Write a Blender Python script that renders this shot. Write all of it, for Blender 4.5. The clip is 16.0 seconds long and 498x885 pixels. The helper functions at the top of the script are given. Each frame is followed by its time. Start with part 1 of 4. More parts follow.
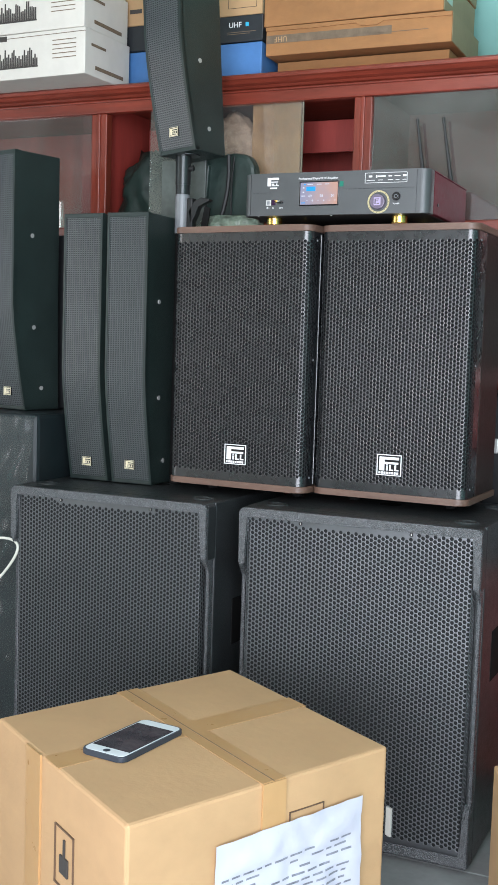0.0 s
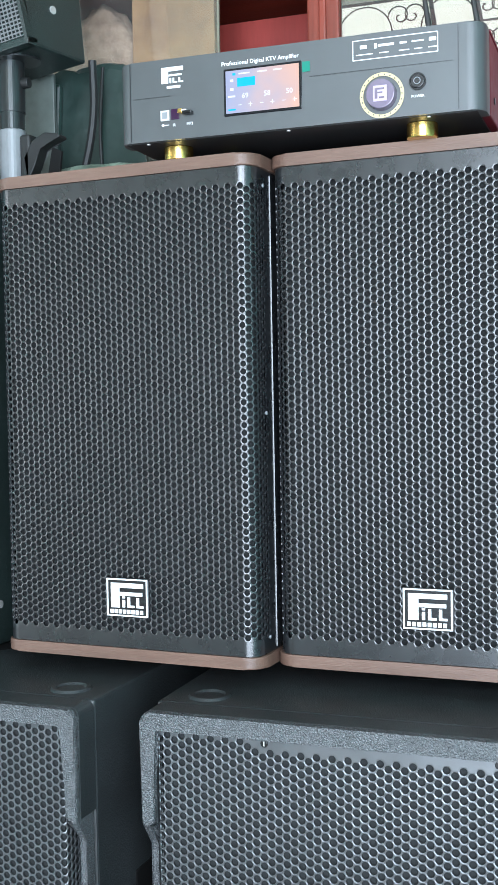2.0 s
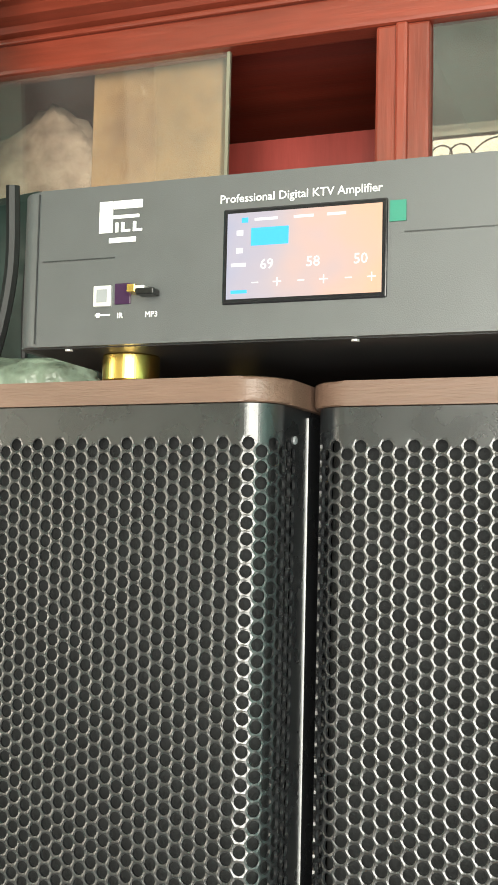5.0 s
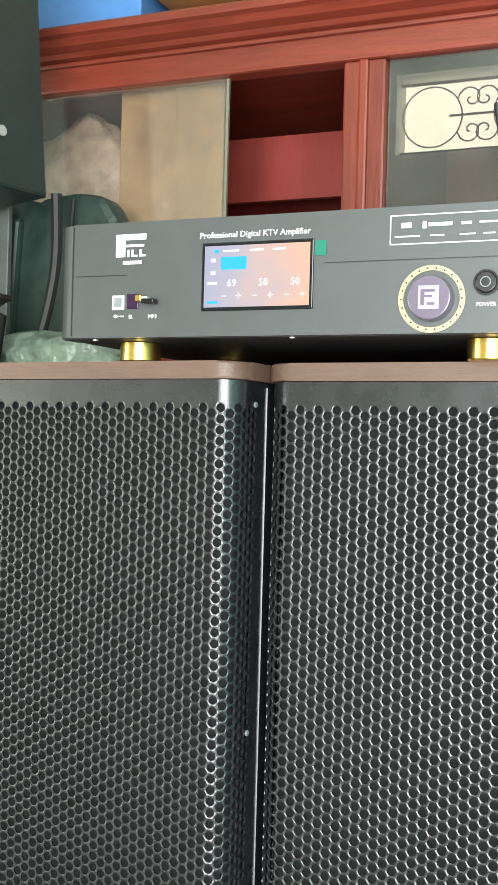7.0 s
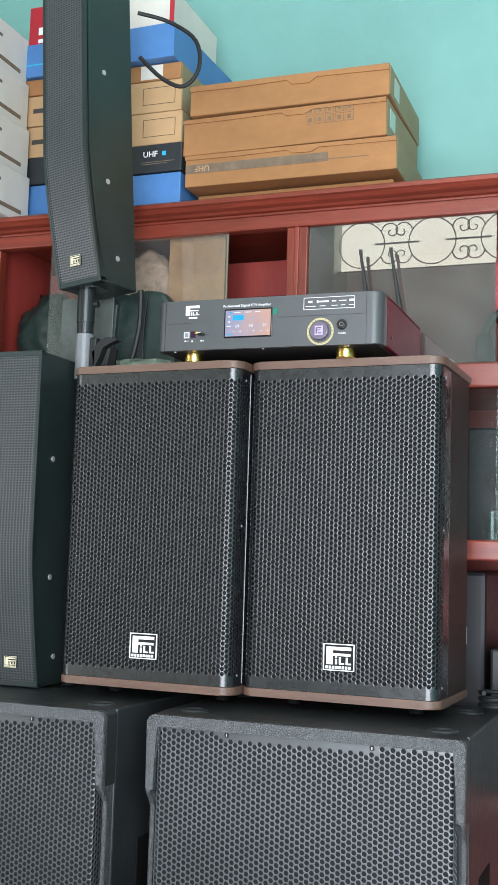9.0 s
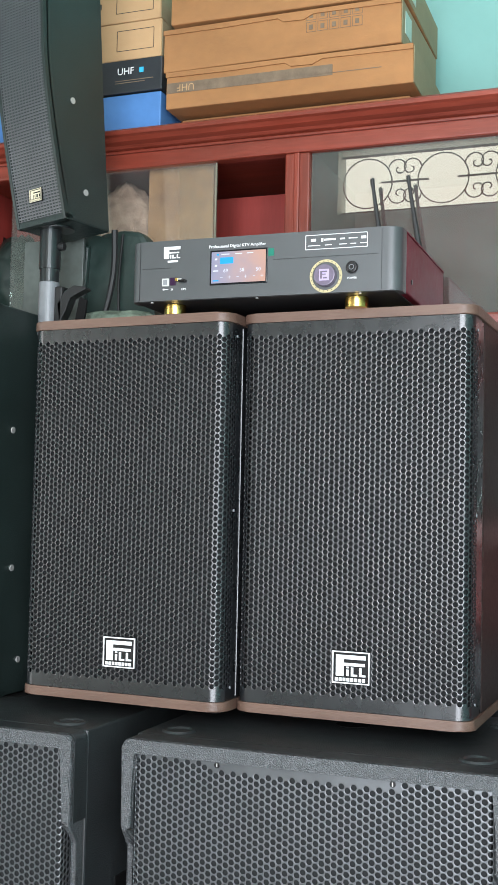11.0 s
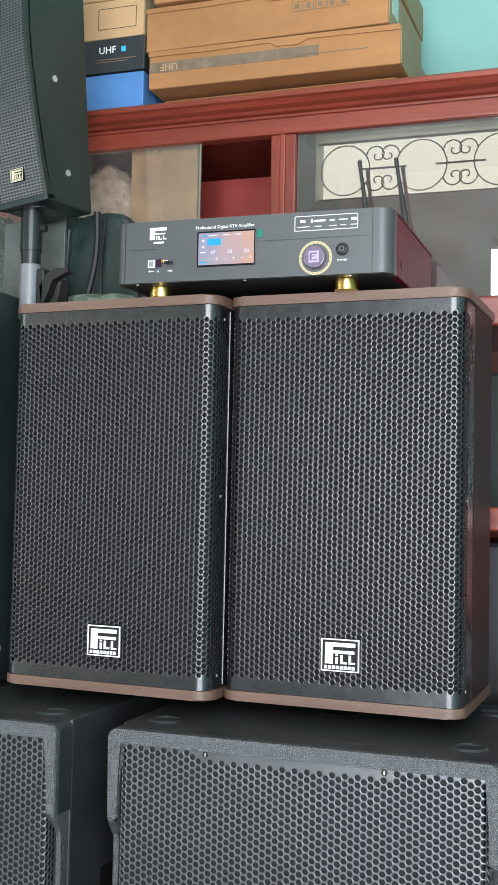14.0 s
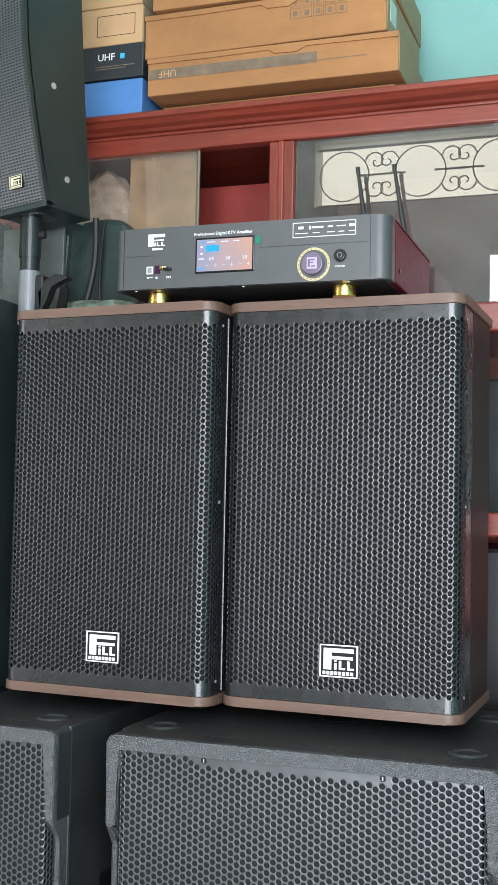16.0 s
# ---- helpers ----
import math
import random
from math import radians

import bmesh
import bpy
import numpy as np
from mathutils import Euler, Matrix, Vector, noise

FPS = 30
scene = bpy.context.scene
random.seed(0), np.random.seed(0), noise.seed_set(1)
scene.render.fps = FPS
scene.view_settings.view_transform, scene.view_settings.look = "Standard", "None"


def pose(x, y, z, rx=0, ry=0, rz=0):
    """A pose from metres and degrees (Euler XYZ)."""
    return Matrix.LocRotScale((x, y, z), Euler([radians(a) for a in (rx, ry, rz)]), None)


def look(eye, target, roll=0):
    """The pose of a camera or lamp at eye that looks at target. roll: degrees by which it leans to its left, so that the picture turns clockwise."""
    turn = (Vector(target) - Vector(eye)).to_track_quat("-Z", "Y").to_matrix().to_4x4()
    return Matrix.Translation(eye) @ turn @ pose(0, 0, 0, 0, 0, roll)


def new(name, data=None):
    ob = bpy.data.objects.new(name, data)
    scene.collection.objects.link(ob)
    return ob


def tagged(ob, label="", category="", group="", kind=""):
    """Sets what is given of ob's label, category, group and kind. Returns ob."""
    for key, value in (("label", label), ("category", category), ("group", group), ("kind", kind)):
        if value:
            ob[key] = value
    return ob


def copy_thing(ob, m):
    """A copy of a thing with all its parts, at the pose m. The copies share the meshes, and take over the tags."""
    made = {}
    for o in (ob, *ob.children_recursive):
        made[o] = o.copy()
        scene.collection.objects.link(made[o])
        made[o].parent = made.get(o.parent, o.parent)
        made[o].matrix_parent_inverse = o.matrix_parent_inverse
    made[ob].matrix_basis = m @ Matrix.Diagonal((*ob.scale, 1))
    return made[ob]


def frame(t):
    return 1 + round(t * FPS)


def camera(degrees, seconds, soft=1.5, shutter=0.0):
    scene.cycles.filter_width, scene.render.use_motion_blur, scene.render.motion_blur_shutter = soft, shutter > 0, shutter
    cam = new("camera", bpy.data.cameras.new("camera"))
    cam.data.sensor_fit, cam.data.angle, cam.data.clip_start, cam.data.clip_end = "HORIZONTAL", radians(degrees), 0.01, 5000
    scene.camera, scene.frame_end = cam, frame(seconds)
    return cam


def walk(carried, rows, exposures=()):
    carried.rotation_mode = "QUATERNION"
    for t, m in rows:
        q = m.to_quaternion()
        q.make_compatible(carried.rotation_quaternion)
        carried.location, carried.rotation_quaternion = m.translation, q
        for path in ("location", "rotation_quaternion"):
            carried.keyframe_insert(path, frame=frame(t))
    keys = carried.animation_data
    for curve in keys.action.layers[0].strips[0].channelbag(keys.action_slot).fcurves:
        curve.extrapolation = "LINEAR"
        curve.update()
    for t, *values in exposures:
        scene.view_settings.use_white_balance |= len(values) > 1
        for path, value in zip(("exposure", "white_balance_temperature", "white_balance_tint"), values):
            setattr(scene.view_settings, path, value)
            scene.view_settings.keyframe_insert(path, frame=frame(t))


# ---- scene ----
cam = camera(25.0, 16.0, soft=1.15)
walk(cam, [
    (0.0, pose(1.0062, -2.5135, 1.0884, 85.157, -1.800, 24.587)),
    (0.5, pose(1.0435, -2.5119, 1.1498, 84.602, 2.076, 23.106)),
    (1.0, pose(0.8201, -2.0397, 1.1055, 85.400, 1.648, 21.919)),
    (1.5, pose(0.6235, -1.5695, 1.0407, 87.459, 1.140, 21.972)),
    (2.0, pose(0.4774, -1.3160, 1.0825, 87.674, 1.019, 19.873)),
    (2.5, pose(0.3940, -1.1697, 1.0736, 89.602, 0.917, 17.889)),
    (3.0, pose(0.3284, -1.0700, 1.1290, 89.925, 0.557, 15.911)),
    (3.5, pose(0.3277, -1.0633, 1.1640, 91.617, 0.539, 16.187)),
    (4.0, pose(0.3439, -0.8154, 1.2743, 92.309, -0.798, 21.344)),
    (4.2, pose(0.3168, -0.7476, 1.2841, 93.723, -1.263, 21.312)),
    (6.3, pose(0.2006, -0.5896, 1.3060, 94.408, -1.164, 18.441)),
    (6.5, pose(0.2174, -0.6288, 1.3000, 93.743, -1.213, 18.323)),
    (7.0, pose(0.3886, -0.8712, 1.3119, 90.230, -1.544, 22.816)),
    (7.5, pose(0.4501, -1.1364, 1.2300, 92.915, -1.174, 20.849)),
    (8.0, pose(0.4862, -1.2687, 1.1875, 92.892, -1.444, 20.272)),
    (8.5, pose(0.5761, -1.4509, 1.1459, 92.963, -1.638, 20.885)),
    (9.0, pose(0.7983, -2.0173, 0.9954, 96.002, -1.791, 20.527)),
    (9.2, pose(0.8305, -2.0672, 0.9536, 97.008, -1.704, 20.641)),
    (11.3, pose(0.6621, -1.6557, 1.0728, 93.038, -1.228, 20.681)),
    (11.5, pose(0.6523, -1.6550, 1.0691, 93.021, -1.353, 20.264)),
    (12.0, pose(0.6546, -1.6636, 1.0671, 93.024, -1.097, 20.216)),
    (12.5, pose(0.6531, -1.6637, 1.0603, 93.335, -0.683, 19.748)),
    (13.0, pose(0.6589, -1.6630, 1.0616, 93.186, -0.778, 19.531)),
    (13.5, pose(0.6569, -1.6618, 1.0607, 92.874, -1.115, 19.372)),
    (14.0, pose(0.6550, -1.6622, 1.0597, 92.837, -1.204, 19.298)),
    (14.5, pose(0.6567, -1.6612, 1.0621, 92.866, -1.075, 19.212)),
    (15.0, pose(0.6586, -1.6609, 1.0635, 92.942, -1.013, 19.227)),
    (15.5, pose(0.6496, -1.6642, 1.0602, 93.120, -1.134, 18.905)),
    (16.0, pose(0.6580, -1.6637, 1.0601, 93.126, -1.150, 19.297)),
], exposures=[
    (0.0, -0.4, 6250, 17),
    (0.6, -0.48, 6150, 15),
    (1.5, -0.05, 5700, 10),
    (2.2, 0.3, 5750, 10),
    (2.6, 0.45, 6350, 11),
    (3.1, 0.4, 7500, 12),
    (3.5, 0.32, 7700, 10),
    (4.2, 0.42, 7700, 10),
    (6.3, 0.22, 7200, 9),
    (7.0, 0.2, 6800, 8),
    (8.0, 0.02, 6350, 8),
    (8.5, 0.08, 6350, 10),
    (9.0, -0.22, 6250, 15),
    (11.3, -0.15, 6350, 15),
    (16.0, -0.2, 6300, 15),
])

# ---------------------------------------------------------------- light
world = bpy.data.worlds.new("overcast_sky")
scene.world = world
world.use_nodes = True
wn = world.node_tree
sky = wn.nodes.new("ShaderNodeTexSky")
sky.sky_type = 'NISHITA'
sky.sun_disc = False
sky.sun_elevation = radians(48)
sky.sun_rotation = radians(-18)
sky.dust_density = 3.0
wn.nodes["Background"].inputs["Strength"].default_value = 0.12
wn.links.new(sky.outputs["Color"], wn.nodes["Background"].inputs["Color"])

sun_data = bpy.data.lights.new("sun", 'SUN')
sun_data.energy = 4.0
sun_data.angle = radians(2)
sun_data.color = (1.0, 0.96, 0.9)
sun = new("sun", sun_data)
sun.matrix_basis = look((-2, 6, 9), (0, 0, 0))

ROOM_W, ROOM_E, ROOM_S, ROOM_N, ROOM_H = -3.0, 2.6, -2.9, 0.82, 3.3
FLOOR = -0.062
DOOR_X0, DOOR_X1, DOOR_TOP = -0.02, 2.2, 2.3
WIN_X0, WIN_X1, WIN_Z0, WIN_Z1 = -0.88, 2.2, 2.53, 2.86


def area(name, eye, target, w, h, power, color=(1, 1, 1)):
    d = bpy.data.lights.new(name, 'AREA')
    d.shape, d.size, d.size_y, d.energy, d.color = 'RECTANGLE', w, h, power, color
    ob = new(name, d)
    ob.matrix_basis = look(eye, target)
    return ob


# daylight of the open shop front
area("door_daylight", ((DOOR_X0 + DOOR_X1) / 2, ROOM_S - 0.02, 1.15), ((DOOR_X0 + DOOR_X1) / 2, 0, 1.15), DOOR_X1 - DOOR_X0, 2.2, 215, (0.9, 0.96, 1.0))
# added fill from the west for the carton's left face; source is invented
area("side_fill", (ROOM_W - 0.02, -2.0, 1.2), (0, -2.0, 1.2), 1.4, 1.5, 48, (1.0, 0.98, 0.93))
area("transom_daylight", ((WIN_X0 + WIN_X1) / 2, ROOM_S - 0.145, (WIN_Z0 + WIN_Z1) / 2), ((WIN_X0 + WIN_X1) / 2, 0, (WIN_Z0 + WIN_Z1) / 2), WIN_X1 - WIN_X0, WIN_Z1 - WIN_Z0, 18, (1.0, 0.93, 0.76))

# ---------------------------------------------------------------- materials


def mat(name, color, rough=0.5, metal=0.0, var=0.0, scale=8.0, bump=0.0, bscale=200.0, stretch=(1, 1, 1), dark=None, coat=0.0, spec=0.5, bdist=0.002):
    m = bpy.data.materials.new(name)
    m.use_nodes = True
    nt = m.node_tree
    p = nt.nodes["Principled BSDF"]
    p.inputs["Base Color"].default_value = (*color, 1)
    p.inputs["Roughness"].default_value = rough
    p.inputs["Metallic"].default_value = metal
    p.inputs["Specular IOR Level"].default_value = spec
    p.inputs["Coat Weight"].default_value = coat
    p.inputs["Coat Roughness"].default_value = 0.12
    tc = nt.nodes.new("ShaderNodeTexCoord")
    mp = nt.nodes.new("ShaderNodeMapping")
    mp.inputs["Scale"].default_value = stretch
    nt.links.new(tc.outputs["Object"], mp.inputs["Vector"])
    if var > 0 or dark:
        n1 = nt.nodes.new("ShaderNodeTexNoise")
        n1.inputs["Scale"].default_value = scale
        n1.inputs["Detail"].default_value = 5
        n2 = nt.nodes.new("ShaderNodeTexNoise")
        n2.inputs["Scale"].default_value = scale * 7
        n2.inputs["Detail"].default_value = 4
        nt.links.new(mp.outputs[0], n1.inputs["Vector"])
        nt.links.new(mp.outputs[0], n2.inputs["Vector"])
        add = nt.nodes.new("ShaderNodeMath")
        add.operation = 'MULTIPLY_ADD'
        nt.links.new(n2.outputs["Fac"], add.inputs[0])
        add.inputs[1].default_value = 0.4
        nt.links.new(n1.outputs["Fac"], add.inputs[2])
        ramp = nt.nodes.new("ShaderNodeMapRange")
        ramp.inputs["From Min"].default_value = 0.45
        ramp.inputs["From Max"].default_value = 0.95
        nt.links.new(add.outputs[0], ramp.inputs["Value"])
        mix = nt.nodes.new("ShaderNodeMix")
        mix.data_type = 'RGBA'
        lo = dark or tuple(c * (1 - var) for c in color)
        hi = tuple(min(1, c * (1 + var)) for c in color)
        mix.inputs["A"].default_value = (*lo, 1)
        mix.inputs["B"].default_value = (*hi, 1)
        nt.links.new(ramp.outputs[0], mix.inputs["Factor"])
        nt.links.new(mix.outputs["Result"], p.inputs["Base Color"])
        rr = nt.nodes.new("ShaderNodeMapRange")
        rr.inputs["To Min"].default_value = max(0.02, rough - 0.08)
        rr.inputs["To Max"].default_value = min(1, rough + 0.1)
        nt.links.new(n2.outputs["Fac"], rr.inputs["Value"])
        nt.links.new(rr.outputs[0], p.inputs["Roughness"])
    if bump > 0:
        b = nt.nodes.new("ShaderNodeBump")
        b.inputs["Strength"].default_value = bump
        b.inputs["Distance"].default_value = bdist
        n3 = nt.nodes.new("ShaderNodeTexNoise")
        n3.inputs["Scale"].default_value = bscale
        n3.inputs["Detail"].default_value = 3
        nt.links.new(mp.outputs[0], n3.inputs["Vector"])
        nt.links.new(n3.outputs["Fac"], b.inputs["Height"])
        nt.links.new(b.outputs[0], p.inputs["Normal"])
    return m


def glow(name, color, strength):
    m = bpy.data.materials.new(name)
    m.use_nodes = True
    p = m.node_tree.nodes["Principled BSDF"]
    p.inputs["Base Color"].default_value = (*[c * 0.2 for c in color], 1)
    p.inputs["Emission Color"].default_value = (*color, 1)
    p.inputs["Emission Strength"].default_value = strength
    p.inputs["Roughness"].default_value = 0.15
    return m


def pane_mat(name, tint, f0, rough=0.0, haze=0.0):
    m = bpy.data.materials.new(name)
    m.use_nodes = True
    nt = m.node_tree
    nt.nodes.remove(nt.nodes["Principled BSDF"])
    t = nt.nodes.new("ShaderNodeBsdfTransparent")
    t.inputs["Color"].default_value = (*tint, 1)
    g = nt.nodes.new("ShaderNodeBsdfGlossy")
    g.inputs["Roughness"].default_value = rough
    lw = nt.nodes.new("ShaderNodeLayerWeight")
    lw.inputs["Blend"].default_value = 0.5
    pw = nt.nodes.new("ShaderNodeMath")
    pw.operation = 'POWER'
    pw.inputs[1].default_value = 4.0
    nt.links.new(lw.outputs["Facing"], pw.inputs[0])
    f = nt.nodes.new("ShaderNodeMapRange")
    f.inputs["To Min"].default_value = f0
    f.inputs["To Max"].default_value = 0.8
    nt.links.new(pw.outputs[0], f.inputs["Value"])
    mx = nt.nodes.new("ShaderNodeMixShader")
    nt.links.new(f.outputs[0], mx.inputs[0])
    nt.links.new(t.outputs[0], mx.inputs[1])
    nt.links.new(g.outputs[0], mx.inputs[2])
    out = mx
    if haze:
        df = nt.nodes.new("ShaderNodeBsdfDiffuse")
        df.inputs["Color"].default_value = (0.6, 0.6, 0.57, 1)
        tc = nt.nodes.new("ShaderNodeTexCoord")
        no = nt.nodes.new("ShaderNodeTexNoise")
        no.inputs["Scale"].default_value = 7
        no.inputs["Detail"].default_value = 4
        nt.links.new(tc.outputs["Object"], no.inputs["Vector"])
        hz = nt.nodes.new("ShaderNodeMapRange")
        hz.inputs["From Min"].default_value = 0.3
        hz.inputs["From Max"].default_value = 0.7
        hz.inputs["To Min"].default_value = haze * 0.5
        hz.inputs["To Max"].default_value = haze * 1.5
        nt.links.new(no.outputs["Fac"], hz.inputs["Value"])
        out = nt.nodes.new("ShaderNodeMixShader")
        nt.links.new(hz.outputs[0], out.inputs[0])
        nt.links.new(mx.outputs[0], out.inputs[1])
        nt.links.new(df.outputs[0], out.inputs[2])
    nt.links.new(out.outputs[0], nt.nodes["Material Output"].inputs["Surface"])
    return m


GRILLE = mat("grille_paint", (0.012, 0.013, 0.0145), 0.27, 0.0, 0.12, 5, 0.03, 900, spec=0.95)
GRILLE_SUB = mat("sub_grille_paint", (0.158, 0.167, 0.175), 0.32, 0.75, 0.12, 5, 0.03, 900)
FOAM = mat("black_foam", (0.011, 0.012, 0.013), 0.95, 0, 0.3, 60, 0.5, 500)
FOAM_SUB = mat("grey_black_foam", (0.016, 0.018, 0.019), 0.95, 0, 0.3, 60, 0.5, 500)
# pale metal for the painted highlight along the grille's side
EDGE_GLINT = mat("edge_glint", (0.4, 0.41, 0.41), 0.42, 0.9, 0.15, 30)
BROWN_SIDE = mat("dark_brown_paint", (0.032, 0.02, 0.018), 0.5, 0, 0.2, 14, 0.25, 500, spec=0.25)
SLAB = mat("brown_wood_slab", (0.135, 0.08, 0.058), 0.42, 0, 0.22, 9, 0.25, 120, (0.6, 5, 6))
SUB_TOP = mat("smooth_black_paint", (0.026, 0.03, 0.031), 0.36, 0, 0.3, 7, 0.35, 420)
SUB_FRAME = mat("gritty_black_paint", (0.066, 0.071, 0.075), 0.25, 0, 0.35, 110, 1.0, 450, bdist=0.0035, spec=1.0)
COL_BODY = mat("column_black_paint", (0.016, 0.026, 0.024), 0.38, 0, 0.2, 12, 0.35, 600)
COL_GRILLE = mat("column_grille_paint", (0.085, 0.093, 0.097), 0.35, 0.0, 0.15, 8, 0.1, 900)
CHROME = mat("steel_screw", (0.6, 0.6, 0.58), 0.45, 0.6)
BLACK_SCREW = mat("black_screw", (0.03, 0.03, 0.03), 0.3, 0.8)
RUBBER = mat("black_rubber", (0.006, 0.006, 0.006), 0.8, spec=0.2)
WHITE_MARK = mat("white_print", (0.82, 0.82, 0.82), 0.5)
SILVER_MARK = mat("pale_gold_print", (0.8, 0.72, 0.52), 0.35, 0.3)
BADGE = mat("black_badge", (0.012, 0.012, 0.013), 0.25)
PANEL = mat("grey_anodised_panel", (0.085, 0.09, 0.092), 0.42, 0.4, 0.06, 6, 0.1, 1500)
PANEL_DARK = mat("dark_panel_end", (0.035, 0.038, 0.04), 0.3, 0.4, 0.08, 8)
WINE = mat("wine_red_metal", (0.15, 0.012, 0.022), 0.5, 0.0, 0.15, 10, 0.1, 700, spec=0.2)
AMP_BLACK = mat("amp_underside", (0.01, 0.01, 0.011), 0.5)
BRASS = mat("polished_brass", (0.85, 0.56, 0.16), 0.24, 1.0)
GOLD_RING = mat("gold_print_ring", (0.48, 0.42, 0.24), 0.4, 0.5)
PURPLE = mat("purple_knob_face", (0.17, 0.14, 0.19), 0.2, 0.2)
GREEN_TAPE = mat("green_film_tab", (0.0, 0.15, 0.1), 0.4)
SCREEN_BEZEL = mat("screen_bezel", (0.008, 0.008, 0.01), 0.12)
ANT = mat("antenna_plastic", (0.018, 0.018, 0.018), 0.45)
WOOD = mat("red_lacquered_wood", (0.195, 0.033, 0.018), 0.34, 0, 0.35, 5, 0.15, 60, (0.5, 6, 6), coat=0.15)
WOOD_V = mat("red_lacquered_wood_upright", (0.195, 0.033, 0.018), 0.34, 0, 0.35, 5, 0.15, 60, (6, 6, 0.5), coat=0.15)
WOOD_IN = mat("red_wood_inside", (0.3, 0.042, 0.032), 0.45, 0, 0.25, 4, 0.1, 60, (6, 6, 0.6))
CARD = mat("brown_cardboard", (0.35, 0.165, 0.06), 0.8, 0, 0.18, 5, 0.3, 70, (1, 1, 1.6))
CARD_PALE = mat("pale_cardboard", (0.48, 0.3, 0.15), 0.8, 0, 0.09, 4, 0.3, 70, (1, 1, 1.6))
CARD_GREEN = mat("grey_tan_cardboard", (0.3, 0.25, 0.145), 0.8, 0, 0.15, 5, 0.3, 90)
TAPE = mat("brown_packing_tape", (0.48, 0.285, 0.125), 0.3, 0, 0.06, 5, 0.2, 60)
INK = mat("box_ink", (0.05, 0.045, 0.04), 0.7)
INK_SOFT = mat("faded_box_ink", (0.175, 0.125, 0.08), 0.75, 0, 0.25, 40)
BLUE_CARD = mat("blue_carton", (0.07, 0.2, 0.46), 0.45, 0, 0.15, 6, 0.15, 40)
BLACK_CARD = mat("black_carton", (0.02, 0.024, 0.027), 0.45, 0, 0.2, 8)
RED_CARD = mat("red_carton", (0.42, 0.016, 0.028), 0.45, 0, 0.1, 8)
WHITE_CARD = mat("white_carton", (0.64, 0.61, 0.55), 0.6, 0, 0.08, 5, 0.2, 50)
CYAN = mat("cyan_print", (0.03, 0.4, 0.62), 0.5)
PAPER = mat("white_paper_sheet", (0.52, 0.53, 0.61), 0.6, 0, 0.05, 6, 0.4, 14, bdist=0.01)
TEAL = mat("teal_wall_paint", (0.2, 0.425, 0.385), 0.38, 0, 0.09, 1.6, 0.25, 45)
CREAM = mat("cream_wall_paint", (0.6, 0.6, 0.53), 0.6, 0, 0.08, 1.5, 0.2, 40)
CEIL = mat("white_ceiling_paint", (0.72, 0.74, 0.72), 0.7, 0, 0.05, 1.5)
TILE = mat("grey_floor_tile", (0.25, 0.26, 0.258), 0.16, 0, 0.12, 9, 0.1, 60)
GROUT = mat("floor_grout", (0.2, 0.2, 0.19), 0.9, 0, 0.15, 20)
IRON = mat("brown_wrought_iron", (0.1, 0.075, 0.05), 0.5, 0.3, 0.2, 12)
ASPHALT = mat("street_asphalt", (0.06, 0.06, 0.06), 0.85, 0, 0.2, 4, 0.4, 60)
FACADE = mat("pale_teal_facade", (0.35, 0.6, 0.58), 0.7, 0, 0.1, 1.0)
FACADE_C = mat("cream_facade", (0.68, 0.58, 0.42), 0.7, 0, 0.12, 1.2)
GLASS = pane_mat("cabinet_glass", (0.9, 0.94, 0.93), 0.1, 0.0, 0.04)
# greenish glass; dark tint and pale haze paint in the room's grey reflection
GLASS_R = pane_mat("green_glass_grey_reflection", (0.5, 0.6, 0.57), 0.13, 0.0, 0.06)
# lower panes carry only a very faint diffuse haze
GLASS_LOW = pane_mat("hazed_lower_glass", (0.75, 0.8, 0.78), 0.008, 0.0, 0.012)
PLASTIC_WRAP = pane_mat("clear_plastic_wrap", (0.8, 0.86, 0.86), 0.02, 0.22, 0.022)
GREY_TUBE = mat("grey_clamp_plastic", (0.2, 0.212, 0.222), 0.4, 0.1, 0.15, 15)
POLE_M = mat("black_pole_steel", (0.05, 0.055, 0.056), 0.28, 0.7)
CABLE = mat("black_cable", (0.008, 0.009, 0.009), 0.6)
CABLE_W = mat("white_cable", (0.68, 0.68, 0.6), 0.5)
PHONE_CASE = mat("dark_phone_case", (0.03, 0.04, 0.055), 0.5)
PHONE_WHITE = mat("white_phone_front", (0.7, 0.76, 0.78), 0.15)
PHONE_SCREEN = mat("dark_phone_screen", (0.05, 0.042, 0.045), 0.1, 0, 0.6, 25, dark=(0.015, 0.014, 0.02), spec=0.2)
BLUE_PLASTIC = mat("dark_blue_case_plastic", (0.011, 0.017, 0.019), 0.4, 0, 0.25, 6)
DARK_GEAR = mat("dark_equipment", (0.015, 0.016, 0.018), 0.45, 0.1, 0.2, 10)
TEAL_BAG = mat("dark_green_bag", (0.016, 0.032, 0.027), 0.42, 0, 0.4, 6, 0.35, 14, bdist=0.02)
# beige mottled at random with darker brown
BEIGE_BOARD = mat("mottled_beige_board", (0.4, 0.22, 0.1), 0.6, 0, 0.3, 5, dark=(0.2, 0.095, 0.045))
GLASSWARE = pane_mat("clear_glassware", (0.92, 0.97, 0.96), 0.05)

# ---------------------------------------------------------------- helpers


def part(name, bm, material, parent=None, label="", smooth=False):
    if isinstance(bm, bmesh.types.BMesh):
        me = bpy.data.meshes.new(name)
        bmesh.ops.recalc_face_normals(bm, faces=bm.faces)
        bm.to_mesh(me)
        bm.free()
    else:
        me = bm
    if smooth:
        for f in me.polygons:
            f.use_smooth = True
    me.materials.append(material)
    ob = new(name, me)
    ob.parent = parent
    if label:
        ob["label"] = label
    return ob


